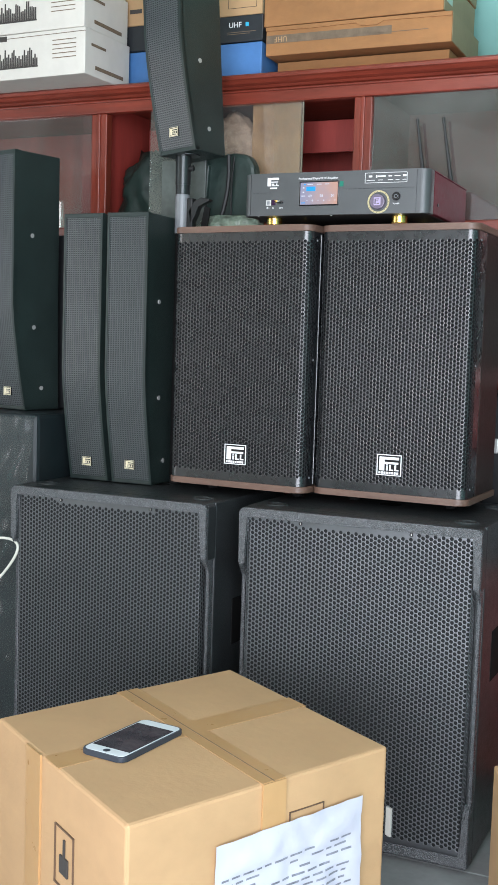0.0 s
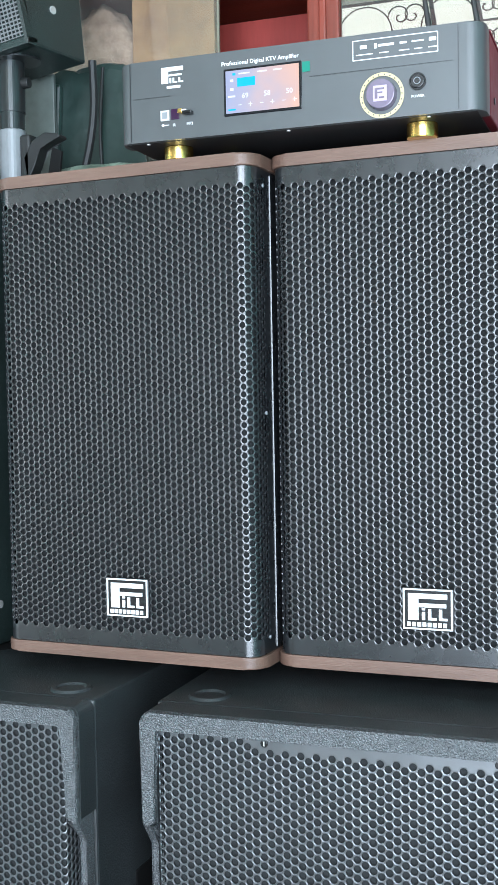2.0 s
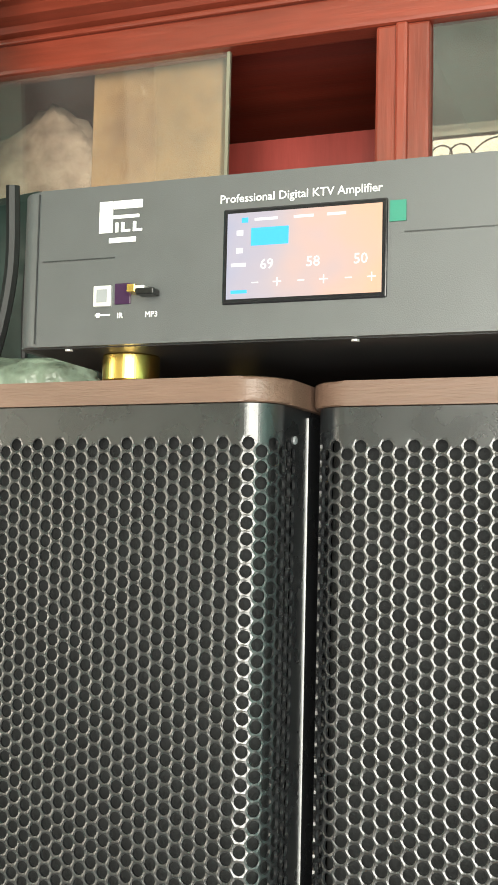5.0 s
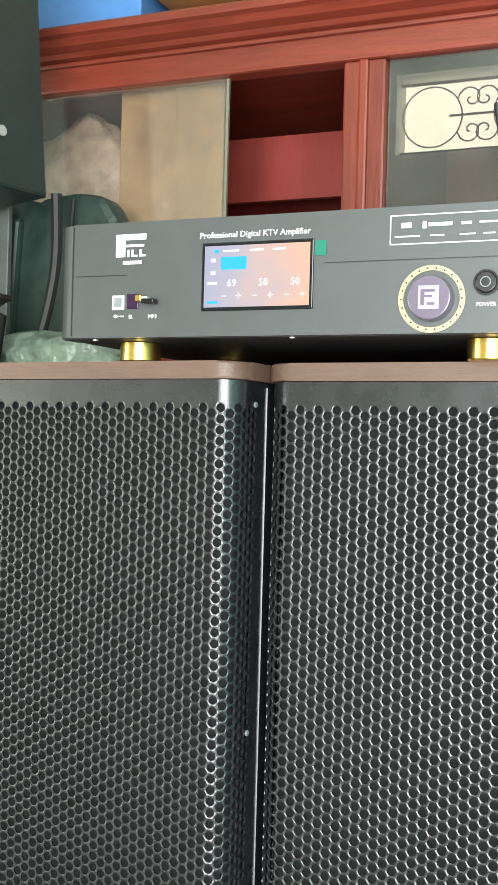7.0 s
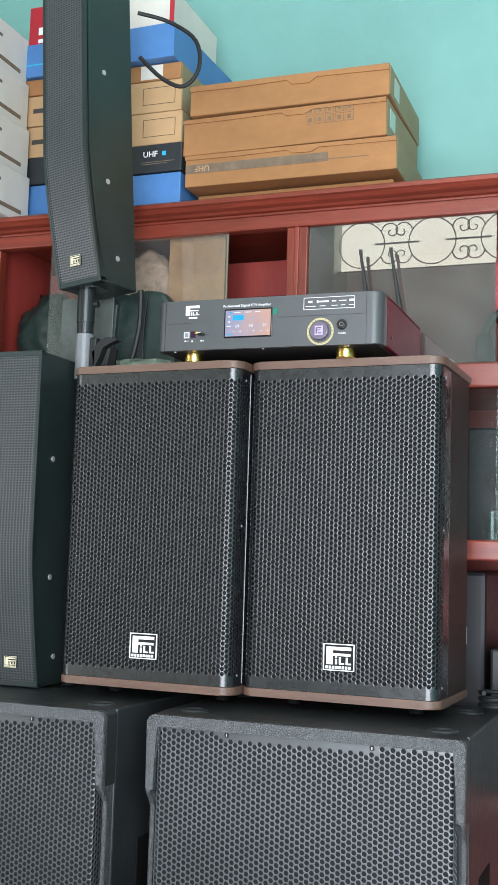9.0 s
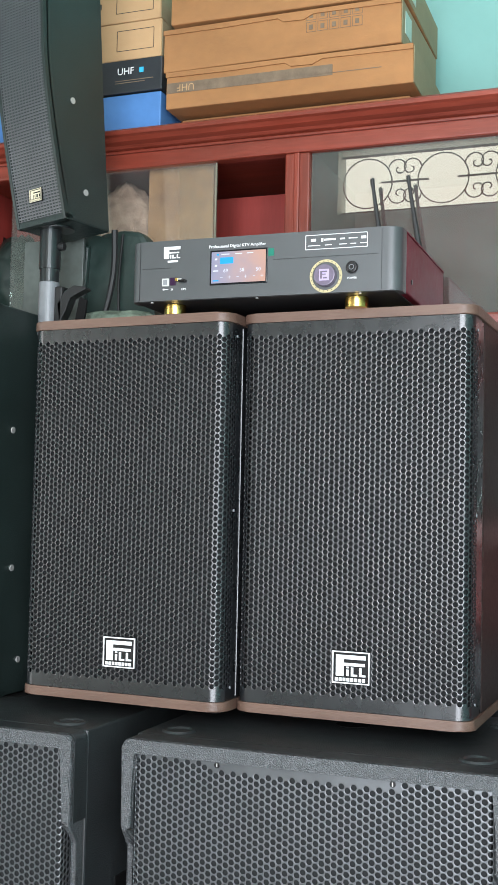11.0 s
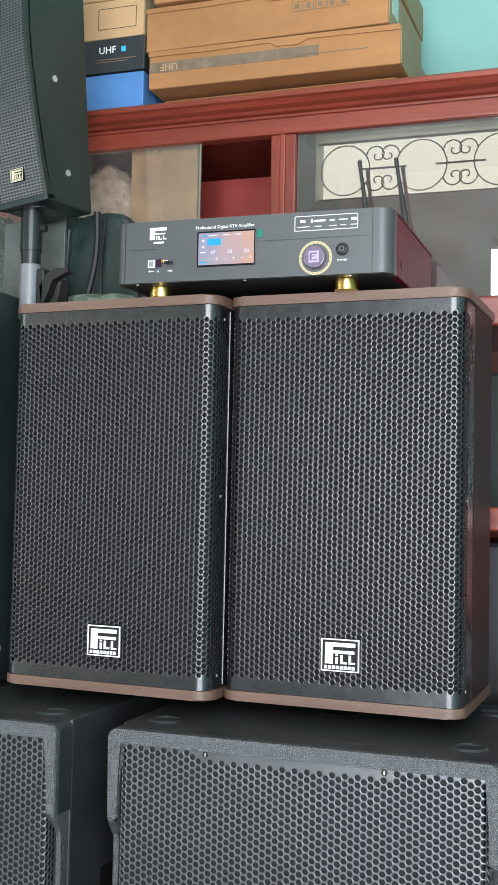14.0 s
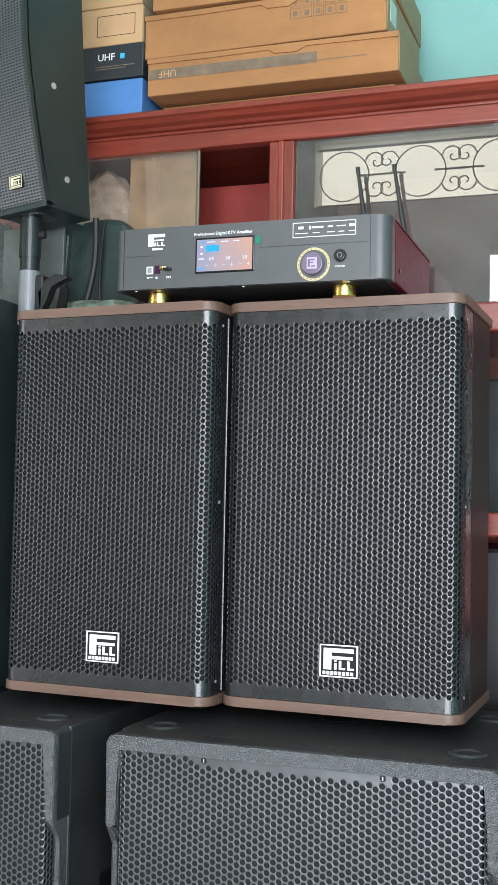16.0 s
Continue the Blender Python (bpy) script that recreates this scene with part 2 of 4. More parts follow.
def thing(name, m, label, category, group="", kind=""):
    ob = new(name)
    ob.empty_display_size = 0.05
    ob.matrix_basis = m
    return tagged(ob, label, category, group, kind)


def rbox(x0, x1, y0, y1, z0, z1, bevel=0.0, seg=2, bm=None):
    own = bm is None
    b = bmesh.new()
    bmesh.ops.create_cube(b, size=1)
    for v in b.verts:
        v.co = Vector((x0 + (v.co.x + 0.5) * (x1 - x0), y0 + (v.co.y + 0.5) * (y1 - y0), z0 + (v.co.z + 0.5) * (z1 - z0)))
    if bevel > 0:
        bmesh.ops.bevel(b, geom=b.edges[:], offset=bevel, segments=seg, profile=0.5, affect='EDGES')
    if own:
        return b
    me = bpy.data.meshes.new("tmp")
    b.to_mesh(me)
    b.free()
    bm.from_mesh(me)
    bpy.data.meshes.remove(me)
    return bm


def cyl(p0, p1, r0, r1=None, seg=24, bm=None, bevel=0.0):
    r1 = r0 if r1 is None else r1
    b = bmesh.new()
    p0, p1 = Vector(p0), Vector(p1)
    d = p1 - p0
    bmesh.ops.create_cone(b, cap_ends=True, segments=seg, radius1=r0, radius2=r1, depth=d.length)
    if bevel:
        es = [e for e in b.edges if len(e.link_faces) == 2 and max(len(f.verts) for f in e.link_faces) > 4]
        bmesh.ops.bevel(b, geom=es, offset=bevel, segments=2, profile=0.5, affect='EDGES')
    m = Matrix.Translation((p0 + p1) / 2) @ d.to_track_quat('Z', 'Y').to_matrix().to_4x4()
    bmesh.ops.transform(b, matrix=m, verts=b.verts)
    if bm is None:
        return b
    me = bpy.data.meshes.new("tmp")
    b.to_mesh(me)
    b.free()
    bm.from_mesh(me)
    bpy.data.meshes.remove(me)
    return bm


def prism(outline, axis, a0, a1, bevel=0.0):
    """Extrude a 2D outline along an axis: 'x' takes (y, z), 'y' takes (x, z), 'z' takes (x, y)."""
    b = bmesh.new()

    def put(p, a):
        return {'x': (a, p[0], p[1]), 'y': (p[0], a, p[1]), 'z': (p[0], p[1], a)}[axis]
    va = [b.verts.new(put(p, a0)) for p in outline]
    vb = [b.verts.new(put(p, a1)) for p in outline]
    b.faces.new(va)
    b.faces.new(vb)
    n = len(outline)
    for i in range(n):
        b.faces.new((va[i], va[(i + 1) % n], vb[(i + 1) % n], vb[i]))
    if bevel:
        bmesh.ops.bevel(b, geom=b.edges[:], offset=bevel, segments=2, profile=0.5, affect='EDGES')
    return b


def round_rect(x0, x1, y0, y1, r, n=6, front_only=False):
    pts = []
    for cx, cy, a, back in ((x1 - r, y0 + r, -90, False), (x1 - r, y1 - r, 0, True), (x0 + r, y1 - r, 90, True), (x0 + r, y0 + r, 180, False)):
        if front_only and back:
            pts.append((x1 if cx > (x0 + x1) / 2 else x0, y1))
            continue
        for i in range(n + 1):
            t = radians(a + 90 * i / n)
            pts.append((cx + r * math.cos(t), cy + r * math.sin(t)))
    return pts


def tube(points, r, seg=8, closed=False):
    """A round tube along smoothed points."""
    P = [Vector(p) for p in points]
    fine = []
    n = len(P)
    for i in range(n if closed else n - 1):
        a, b, c, d = (P[(i - 1) % n] if closed or i else P[0]), P[i], P[(i + 1) % n], (P[(i + 2) % n] if closed or i + 2 < n else P[-1])
        for k in range(5):
            t = k / 5
            fine.append(0.5 * ((2 * b) + (c - a) * t + (2 * a - 5 * b + 4 * c - d) * t * t + (3 * b - a - 3 * c + d) * t ** 3))
    if not closed:
        fine.append(P[-1])
    b = bmesh.new()
    rings = []
    m = len(fine)
    side = None
    for i, p in enumerate(fine):
        q = fine[(i + 1) % m] - fine[i - 1] if closed or 0 < i < m - 1 else (fine[1] - fine[0] if i == 0 else fine[-1] - fine[-2])
        q.normalize()
        if side is None:
            side = q.orthogonal()
        side = (side - q * side.dot(q)).normalized()
        up = q.cross(side)
        rings.append([b.verts.new(p + r * (math.cos(2 * math.pi * k / seg) * side + math.sin(2 * math.pi * k / seg) * up)) for k in range(seg)])
    for i in range(m if closed else m - 1):
        A, B = rings[i], rings[(i + 1) % m]
        for k in range(seg):
            b.faces.new((A[k], A[(k + 1) % seg], B[(k + 1) % seg], B[k]))
    if not closed:
        b.faces.new(rings[0])
        b.faces.new(rings[-1])
    return b


def disc_ring(cx, cz, r0, r1, y0, y1, seg=40):
    """A flat ring in the xz plane with thickness y0..y1."""
    b = bmesh.new()
    loops = []
    for r, y in ((r0, y0), (r1, y0), (r1, y1), (r0, y1)):
        loops.append([b.verts.new((cx + r * math.cos(2 * math.pi * k / seg), y, cz + r * math.sin(2 * math.pi * k / seg))) for k in range(seg)])
    for j in range(4):
        A, B = loops[j], loops[(j + 1) % 4]
        for k in range(seg):
            b.faces.new((A[k], A[(k + 1) % seg], B[(k + 1) % seg], B[k]))
    return b


def lettering(text, size, depth=0.0006, align='CENTER'):
    """A mesh of words in the built-in font, standing in the xz plane and facing -y."""
    cu = bpy.data.curves.new("lettering", 'FONT')
    cu.body, cu.size, cu.extrude, cu.align_x, cu.align_y, cu.resolution_u = text, size, depth, align, 'CENTER', 2
    ob = bpy.data.objects.new("lettering", cu)
    scene.collection.objects.link(ob)
    me = bpy.data.meshes.new_from_object(ob.evaluated_get(bpy.context.evaluated_depsgraph_get()))
    bpy.data.objects.remove(ob)
    bpy.data.curves.remove(cu)
    me.transform(Matrix.Rotation(radians(90), 4, 'X'))
    return me


def bars(rows, y0, y1):
    """Flat printed bars: rows of (x0, x1, z0, z1)."""
    b = bmesh.new()
    for x0, x1, z0, z1 in rows:
        rbox(x0, x1, y0, y1, z0, z1, bm=b)
    return b


def hex_sheet(name, wrap, u0, u1, v0, v1, pitch, hole, thick, is_hole, lip=0.0003):
    """A sheet of metal with round holes in a honeycomb, bent by wrap(u) -> x, y, nx, ny; v is the height."""
    dx = pitch * math.sqrt(3) / 2
    R = pitch / math.sqrt(3)
    nu, nv = int((u1 - u0) / dx) + 2, int((v1 - v0) / pitch) + 2
    ang = np.radians(np.arange(12) * 30)
    rim = R * np.where(np.arange(12) % 2, math.cos(math.pi / 6), 1.0)
    verts, faces = [], []
    base = 0
    uc = (u0 + u1) / 2
    for i in range(-nu // 2 - 1, nu // 2 + 2):
        for j in range(nv + 1):
            cu, cv = uc + i * dx, v0 + (j + (0.5 if i % 2 else 0.0)) * pitch
            ou, ov = cu + rim * np.cos(ang), cv + rim * np.sin(ang)
            if ou.max() <= u0 + 1e-6 or ou.min() >= u1 - 1e-6 or ov.max() <= v0 + 1e-6 or ov.min() >= v1 - 1e-6:
                continue
            ou, ov = np.clip(ou, u0, u1), np.clip(ov, v0, v1)
            x, y, nx, ny = wrap(ou)
            outer = np.stack([x, y, ov], 1)
            if is_hole(cu, cv):
                hu, hv = cu + hole * np.cos(ang), cv + hole * np.sin(ang)
                x, y, nx, ny = wrap(hu)
                inner = np.stack([x - nx * lip, y - ny * lip, hv], 1)
                back = np.stack([x - nx * thick, y - ny * thick, hv], 1)
                verts += [outer, inner, back]
                for k in range(12):
                    a, b2 = k, (k + 1) % 12
                    faces.append((base + a, base + b2, base + 12 + b2, base + 12 + a))
                    faces.append((base + 12 + a, base + 12 + b2, base + 24 + b2, base + 24 + a))
                base += 36
            else:
                su = np.array([-R, -R / 2, -R / 4, 0, R / 4, R / 2, R])
                sh = np.array([0.0, 1, 1, 1, 1, 1, 0.0]) * pitch / 2
                uu = np.clip(cu + su, u0, u1)
                x, y, nx, ny = wrap(uu)
                lo = np.stack([x, y, np.clip(cv - sh, v0, v1)], 1)
                hi = np.stack([x, y, np.clip(cv + sh, v0, v1)], 1)
                verts += [lo, hi]
                faces.append((base, base + 1, base + 8))
                for k in range(1, 5):
                    faces.append((base + k, base + k + 1, base + 8 + k, base + 7 + k))
                faces.append((base + 5, base + 6, base + 12))
                base += 14
    me = bpy.data.meshes.new(name)
    me.from_pydata(np.concatenate(verts).tolist(), [], faces)
    me.update()
    return me


def wrap_round(w, rc):
    """Unroll a front of width w with rounded upright corners."""
    half, arc = w / 2 - rc, math.pi / 2 * rc

    def f(u):
        s, a = np.sign(u), np.abs(u)
        th = np.clip((a - half) / rc, 0, math.pi / 2)
        x = np.where(a < half, a, half + rc * np.sin(th)) * s
        y = np.where(a < half, 0.0, rc - rc * np.cos(th)) + np.maximum(a - half - arc, 0)
        return x, y, np.sin(th) * s, -np.cos(th)
    return f, half + arc


def grid_sheet(name, w, z0, z1, cw, ch, bar, thick, front):
    """A sheet with upright rows of small rectangular holes; front(z) gives its depth."""
    nx, nz = max(1, round(w / cw)), max(1, round((z1 - z0) / ch))
    cw, ch = w / nx, (z1 - z0) / nz
    verts, faces = [], []
    b = 0
    for i in range(nx):
        for j in range(nz):
            x0, x1, a0, a1 = -w / 2 + i * cw, -w / 2 + (i + 1) * cw, z0 + j * ch, z0 + (j + 1) * ch
            q = bar / 2
            o = [(x0, a0), (x1, a0), (x1, a1), (x0, a1)]
            n = [(x0 + q, a0 + q), (x1 - q, a0 + q), (x1 - q, a1 - q), (x0 + q, a1 - q)]
            verts += [(x, front(z), z) for x, z in o] + [(x, front(z), z) for x, z in n] + [(x, front(z) + thick, z) for x, z in n]
            for k in range(4):
                m = (k + 1) % 4
                faces.append((b + k, b + m, b + 4 + m, b + 4 + k))
                faces.append((b + 4 + k, b + 4 + m, b + 8 + m, b + 8 + k))
            b += 12
    me = bpy.data.meshes.new(name)
    me.from_pydata(verts, [], faces)
    me.update()
    return me

# ---------------------------------------------------------------- the room


def structure(name, bm, material, label, category):
    return tagged(part(name, bm, material), label, category, kind="structure")


structure("wall_north", rbox(ROOM_W - 0.15, ROOM_E + 0.15, ROOM_N, ROOM_N + 0.15, FLOOR - 0.1, ROOM_H), TEAL, "teal painted shop wall behind the cabinet", "wall")
# unseen west wall; its opening is added only for the fill lamp
west = bmesh.new()
for y0, y1, z0, z1 in ((ROOM_S, -2.7, FLOOR - 0.1, ROOM_H), (-2.7, -1.3, FLOOR - 0.1, 0.45), (-2.7, -1.3, 1.95, ROOM_H), (-1.3, ROOM_N, FLOOR - 0.1, ROOM_H)):
    rbox(ROOM_W - 0.15, ROOM_W, y0, y1, z0, z1, bm=west)
structure("wall_west", west, TEAL, "teal painted side wall with an opening added for the fill lamp", "wall")
structure("wall_east", rbox(ROOM_E, ROOM_E + 0.15, ROOM_S, ROOM_N, FLOOR - 0.1, ROOM_H), TEAL, "teal painted side wall by the shop front", "wall")
structure("ceiling", rbox(ROOM_W - 0.15, ROOM_E + 0.15, ROOM_S - 0.15, ROOM_N + 0.15, ROOM_H, ROOM_H + 0.12), CEIL, "white painted flat shop ceiling", "ceiling")

south = bmesh.new()
for x0, x1, z0, z1 in ((ROOM_W - 0.15, WIN_X0, FLOOR - 0.1, ROOM_H), (WIN_X1, ROOM_E + 0.15, FLOOR - 0.1, ROOM_H), (WIN_X0, WIN_X1, WIN_Z1, ROOM_H),
                       (WIN_X0, WIN_X1, DOOR_TOP, WIN_Z0), (WIN_X0, DOOR_X0, FLOOR - 0.1, DOOR_TOP)):
    rbox(x0, x1, ROOM_S - 0.15, ROOM_S, z0, z1, bm=south)
structure("wall_south", south, CREAM, "cream shop front wall with door opening and transom", "wall")

window = tagged(thing("window_1", pose(0, ROOM_S - 0.07, 0), "transom opening with a wrought iron scroll grille", "window"), kind="structure")


def iron_scrolls():
    n = 3
    step = (WIN_X1 - WIN_X0) / n
    zc, zh = (WIN_Z0 + WIN_Z1) / 2, (WIN_Z1 - WIN_Z0) / 2
    for z in (WIN_Z0 + 0.02, WIN_Z1 - 0.025):
        part("grille_rail", rbox(WIN_X0, WIN_X1, -0.006, 0.006, z - 0.005, z + 0.005), IRON, window)
    for i in range(n + 1):
        x = WIN_X0 + i * step
        if 0 < i < n:
            part("grille_post", rbox(x - 0.009, x + 0.009, -0.009, 0.009, WIN_Z0, WIN_Z1), IRON, window)
    for i in range(n):
        x0 = WIN_X0 + i * step
        for k in (0.13, 0.5, 0.87):
            cx = x0 + k * step
            part("grille_hoop", tube([(cx + 0.125 * math.cos(a), 0, zc + 0.125 * math.sin(a)) for a in [2 * math.pi * q / 10 for q in range(10)]], 0.0034, 5, True), IRON, window)
        for k in (0.315, 0.685):
            cx = x0 + k * step
            part("grille_bar", rbox(cx - 0.12, cx + 0.12, -0.004, 0.004, zc - 0.004, zc + 0.004), IRON, window)
            for v in (-1, 1):
                for h in (-1, 1):
                    pts = [(cx + h * (0.03 + 0.055 * (1 - q / 12) * math.cos(2.6 * math.pi * q / 12)), 0, zc + v * (0.065 + 0.055 * (1 - q / 12) * math.sin(2.6 * math.pi * q / 12))) for q in range(12)]
                    part("grille_scroll", tube(pts, 0.0035, 5), IRON, window)


iron_scrolls()

floor_ob = structure("floor", rbox(ROOM_W, ROOM_E, ROOM_S, ROOM_N, FLOOR - 0.1, FLOOR - 0.003), GROUT, "grey tiled shop floor with dark joints", "floor")
structure("ground", rbox(-40, 40, -60, ROOM_S - 0.15, FLOOR - 0.3, FLOOR - 0.05), ASPHALT, "asphalt street outside the shop", "ground")
structure("backdrop", rbox(-14, 14, -13.0, -12.6, FLOOR, 3.4), FACADE, "pale teal house front across the street", "backdrop")
structure("backdrop_upper", rbox(-14, 14, -13.1, -12.7, 3.4, 7.5), FACADE_C, "cream upper storey across the street", "backdrop")

# ---------------------------------------------------------------- display cabinet
YC = 0.345           # front of the cabinet
CAB_X0, CAB_X1 = -2.2, 1.5
cab = thing("display_cabinet", pose(0, YC, FLOOR), "red lacquered wooden display cabinet with sliding glass doors", "cabinet")
CZ = -FLOOR          # cabinet heights below are room heights


def cz(z):
    return z + CZ


prof = [(-0.002, 1.7915), (-0.01, 1.794), (-0.014, 1.799), (-0.027, 1.803), (-0.034, 1.81), (-0.04, 1.813), (-0.04, 1.821), (-0.034, 1.826), (-0.02, 1.827), (0.45, 1.827), (0.45, 1.7915)]
part("cornice", prism([(y, cz(z)) for y, z in prof], 'x', CAB_X0 - 0.03, CAB_X1 + 0.03), WOOD, cab)
part("top_rail", rbox(CAB_X0, CAB_X1, 0, 0.03, cz(1.755), cz(1.7905), 0.004), WOOD, cab)
part("rail_bead", rbox(CAB_X0, CAB_X1, -0.006, 0.004, cz(1.785), cz(1.791), 0.002), WOOD, cab)
for z0, z1 in ((1.375, 1.428), (1.01, 1.053), (0.5, 0.54), (0.0, 0.1)):
    part("shelf_rail", rbox(CAB_X0, CAB_X1, 0, 0.03, cz(z0), cz(z1), 0.004), WOOD, cab)
    part("shelf", rbox(CAB_X0 + 0.02, CAB_X1 - 0.02, 0.031, 0.43, cz(z0 + 0.01), cz(z1 - 0.012)), WOOD_IN, cab)
for x0, x1 in ((CAB_X0, CAB_X0 + 0.05), (-0.832, -0.78), (-0.019, 0.031), (0.86, 0.91), (CAB_X1 - 0.05, CAB_X1)):
    for z0, z1 in ((1.429, 1.754), (1.054, 1.374), (0.541, 1.009), (0.101, 0.499)):
        part("post", rbox(x0, x1, 0.001, 0.031, cz(z0), cz(z1), 0.003), WOOD_V, cab)
        part("post_bead", rbox((x0 + x1) / 2 - 0.006, (x0 + x1) / 2 + 0.006, -0.004, 0.004, cz(z0), cz(z1), 0.003), WOOD_V, cab)
for x in (CAB_X0 + 0.011, CAB_X1 - 0.011):
    part("side_panel", rbox(x - 0.011, x + 0.011, 0.032, 0.45, cz(FLOOR), cz(1.79)), WOOD_IN, cab)
for x in (-0.806, -0.006, 0.885):
    part("partition", rbox(x - 0.009, x + 0.009, 0.033, 0.43, cz(1.43), cz(1.79)), WOOD_IN, cab)
part("back_panel", rbox(CAB_X0 + 0.02, CAB_X1 - 0.02, 0.431, 0.447, cz(FLOOR), cz(1.79)), WOOD_IN, cab)
part("inner_frieze", rbox(-0.78, -0.02, 0.25, 0.262, cz(1.66), cz(1.75)), WOOD_IN, cab)


def pane(x0, x1, z0, z1, y, material=GLASS):
    p = part("glass_pane", rbox(x0, x1, y, y + 0.004, cz(z0), cz(z1)), material, cab, "sliding clear glass door pane")
    p.visible_shadow = False
    return p


pane(-0.64, -0.17, 1.43, 1.754, 0.012)
pane(-1.45, -0.84, 1.43, 1.754, 0.012)
pane(0.032, 0.452, 1.43, 1.754, 0.012, GLASS_R)
part("pane_edge", rbox(-0.1698, -0.1665, 0.012, 0.016, cz(1.43), cz(1.754)), mat("ground_glass_edge", (0.2, 0.19, 0.14), 0.4), cab)
pane(0.04, 0.85, 1.055, 1.373, 0.012, GLASS_LOW)
pane(-0.77, -0.03, 1.055, 1.373, 0.012, GLASS_LOW)

# goods inside the cabinet
board = thing("board", pose(-0.255, YC + 0.045, 1.416), "beige flat board standing inside the cabinet", "board")
part("board_face", rbox(-0.078, 0.068, 0, 0.012, 0, 0.375, 0.002), BEIGE_BOARD, board)
bag = thing("plastic_bag", pose(-0.68, YC + 0.12, 1.416), "dark green plastic bag behind the glass", "bag")


def lump(rx, ry, rz, seed, rough=0.25, freq=3.0, sub=4):
    b = bmesh.new()
    bmesh.ops.create_icosphere(b, subdivisions=sub, radius=1)
    for v in b.verts:
        n = noise.noise(v.co * freq + Vector((seed, 0, 0))) + 0.5 * noise.noise(v.co * freq * 2.7 + Vector((0, seed, 0)))
        v.co *= 1 + rough * n
        v.co = Vector((v.co.x * rx, v.co.y * ry, max(-0.6, v.co.z) * rz + 0.6 * rz))
    return b


part("bag_body", lump(0.11, 0.07, 0.15, 3.1), TEAL_BAG, bag, smooth=True)
pale_bag = thing("plastic_bag", pose(-0.425, YC + 0.11, 1.416), "crumpled pale plastic bag behind the glass", "bag")
part("bag_body", lump(0.125, 0.04, 0.21, 5.3, 0.18, 1.9), mat("pale_crumpled_plastic", (0.42, 0.29, 0.21), 0.4, 0, 0.6, 9, 0.8, 30, dark=(0.13, 0.05, 0.035), bdist=0.01), pale_bag, smooth=True)

red = thing("red_carton", pose(0.56, YC + 0.12, 1.416), "red printed carton on the cabinet shelf", "box")
part("box_body", rbox(-0.13, 0.16, 0, 0.14, 0.13, 0.26, 0.003), RED_CARD, red)
part("box_base", rbox(-0.12, 0.15, 0.0, 0.14, 0, 0.128, 0.003), BLACK_CARD, red)
part("printed_panel", bars([(-0.1, 0.06, 0.2, 0.206), (-0.1, 0.1, 0.185, 0.19)], -0.001, 0.001), WHITE_MARK, red)
phones = thing("headphones", pose(0.49, YC + 0.06, 1.416), "black headphones lying on the cabinet shelf", "headphones")
part("headband", tube([(0.07 * math.cos(a), 0.01, 0.07 + 0.075 * math.sin(a)) for a in [math.pi * q / 8 for q in range(9)]], 0.009), CABLE, phones)
for s in (-1, 1):
    part("ear_cup", cyl((s * 0.055, 0.01, 0.045), (s * 0.085, 0.01, 0.045), 0.042, bevel=0.008), DARK_GEAR, phones, smooth=False)
part("plug", cyl((0.0, -0.012, 0.012), (0.03, -0.012, 0.012), 0.005), mat("yellow_plug", (0.7, 0.6, 0.05), 0.5), phones)


def glass_tumbler(x, y, z, r, h):
    t = thing("glass_tumbler", pose(x, y, z), "clear glass tumbler on the cabinet shelf", "glass", "glassware in the cabinet")
    part("tumbler_wall", cyl((0, 0, 0.004), (0, 0, h), r * 0.85, r, 20), GLASSWARE, t)
    part("tumbler_base", cyl((0, 0, 0), (0, 0, 0.004), r * 0.85, r * 0.85, 20), GLASSWARE, t)


for x in (0.44, 0.49, 0.55, 0.62):
    glass_tumbler(x, YC + 0.07, 1.041, 0.022, 0.075)
for x, h, w in ((0.43, 0.27, 0.13), (0.57, 0.22, 0.12), (0.72, 0.28, 0.15)):
    g = thing("dark_device", pose(x, YC + 0.18, 1.041), "dark audio device behind the cabinet glass", "device", "devices in the cabinet")
    part("device_body", rbox(-w / 2, w / 2, 0, 0.15, 0, h, 0.006), DARK_GEAR, g)
    part("device_dial", cyl((0, -0.008, h * 0.55), (0, 0.002, h * 0.55), w * 0.2), BLACK_SCREW, g)
rack = thing("rack_amplifier", pose(0.64, YC + 0.05, 0.528), "black rack amplifier with two small lights", "amplifier")
part("device_body", rbox(-0.2, 0.2, 0, 0.3, 0, 0.3, 0.006), DARK_GEAR, rack)
dark_box = thing("equipment_case", pose(0.36, YC + 0.12, 0.528), "dark equipment case on the lower cabinet shelf", "case")
part("case_body", rbox(-0.3, 0.06, 0, 0.28, 0, 0.46, 0.01), DARK_GEAR, dark_box)
part("case_latch", rbox(-0.02, 0.02, -0.006, 0.002, 0.3, 0.34, 0.003), CHROME, dark_box)
part("device_trim", rbox(-0.05, 0.2, -0.004, 0.002, 0.29, 0.296), CHROME, rack)
for k in (0.17, 0.2):
    part("indicator", cyl((-0.12, -0.004, k), (-0.12, 0.001, k), 0.003, seg=10), glow("white_indicator", (1, 1, 1), 3.0), rack)

# ---------------------------------------------------------------- cartons on top of the cabinet
TOP = 1.827


def carton(name, x0, x1, y0, y1, z0, z1, material, label, tilt=0.0, group=""):
    c = thing(name, pose((x0 + x1) / 2, y0, z0, 0, 0, tilt), label, "box", group)
    w, d, h = (x1 - x0) / 2, y1 - y0, z1 - z0
    part("box_body", rbox(-w, w, 0, d, 0, h, 0.0025), material, c)
    return c, w, d, h


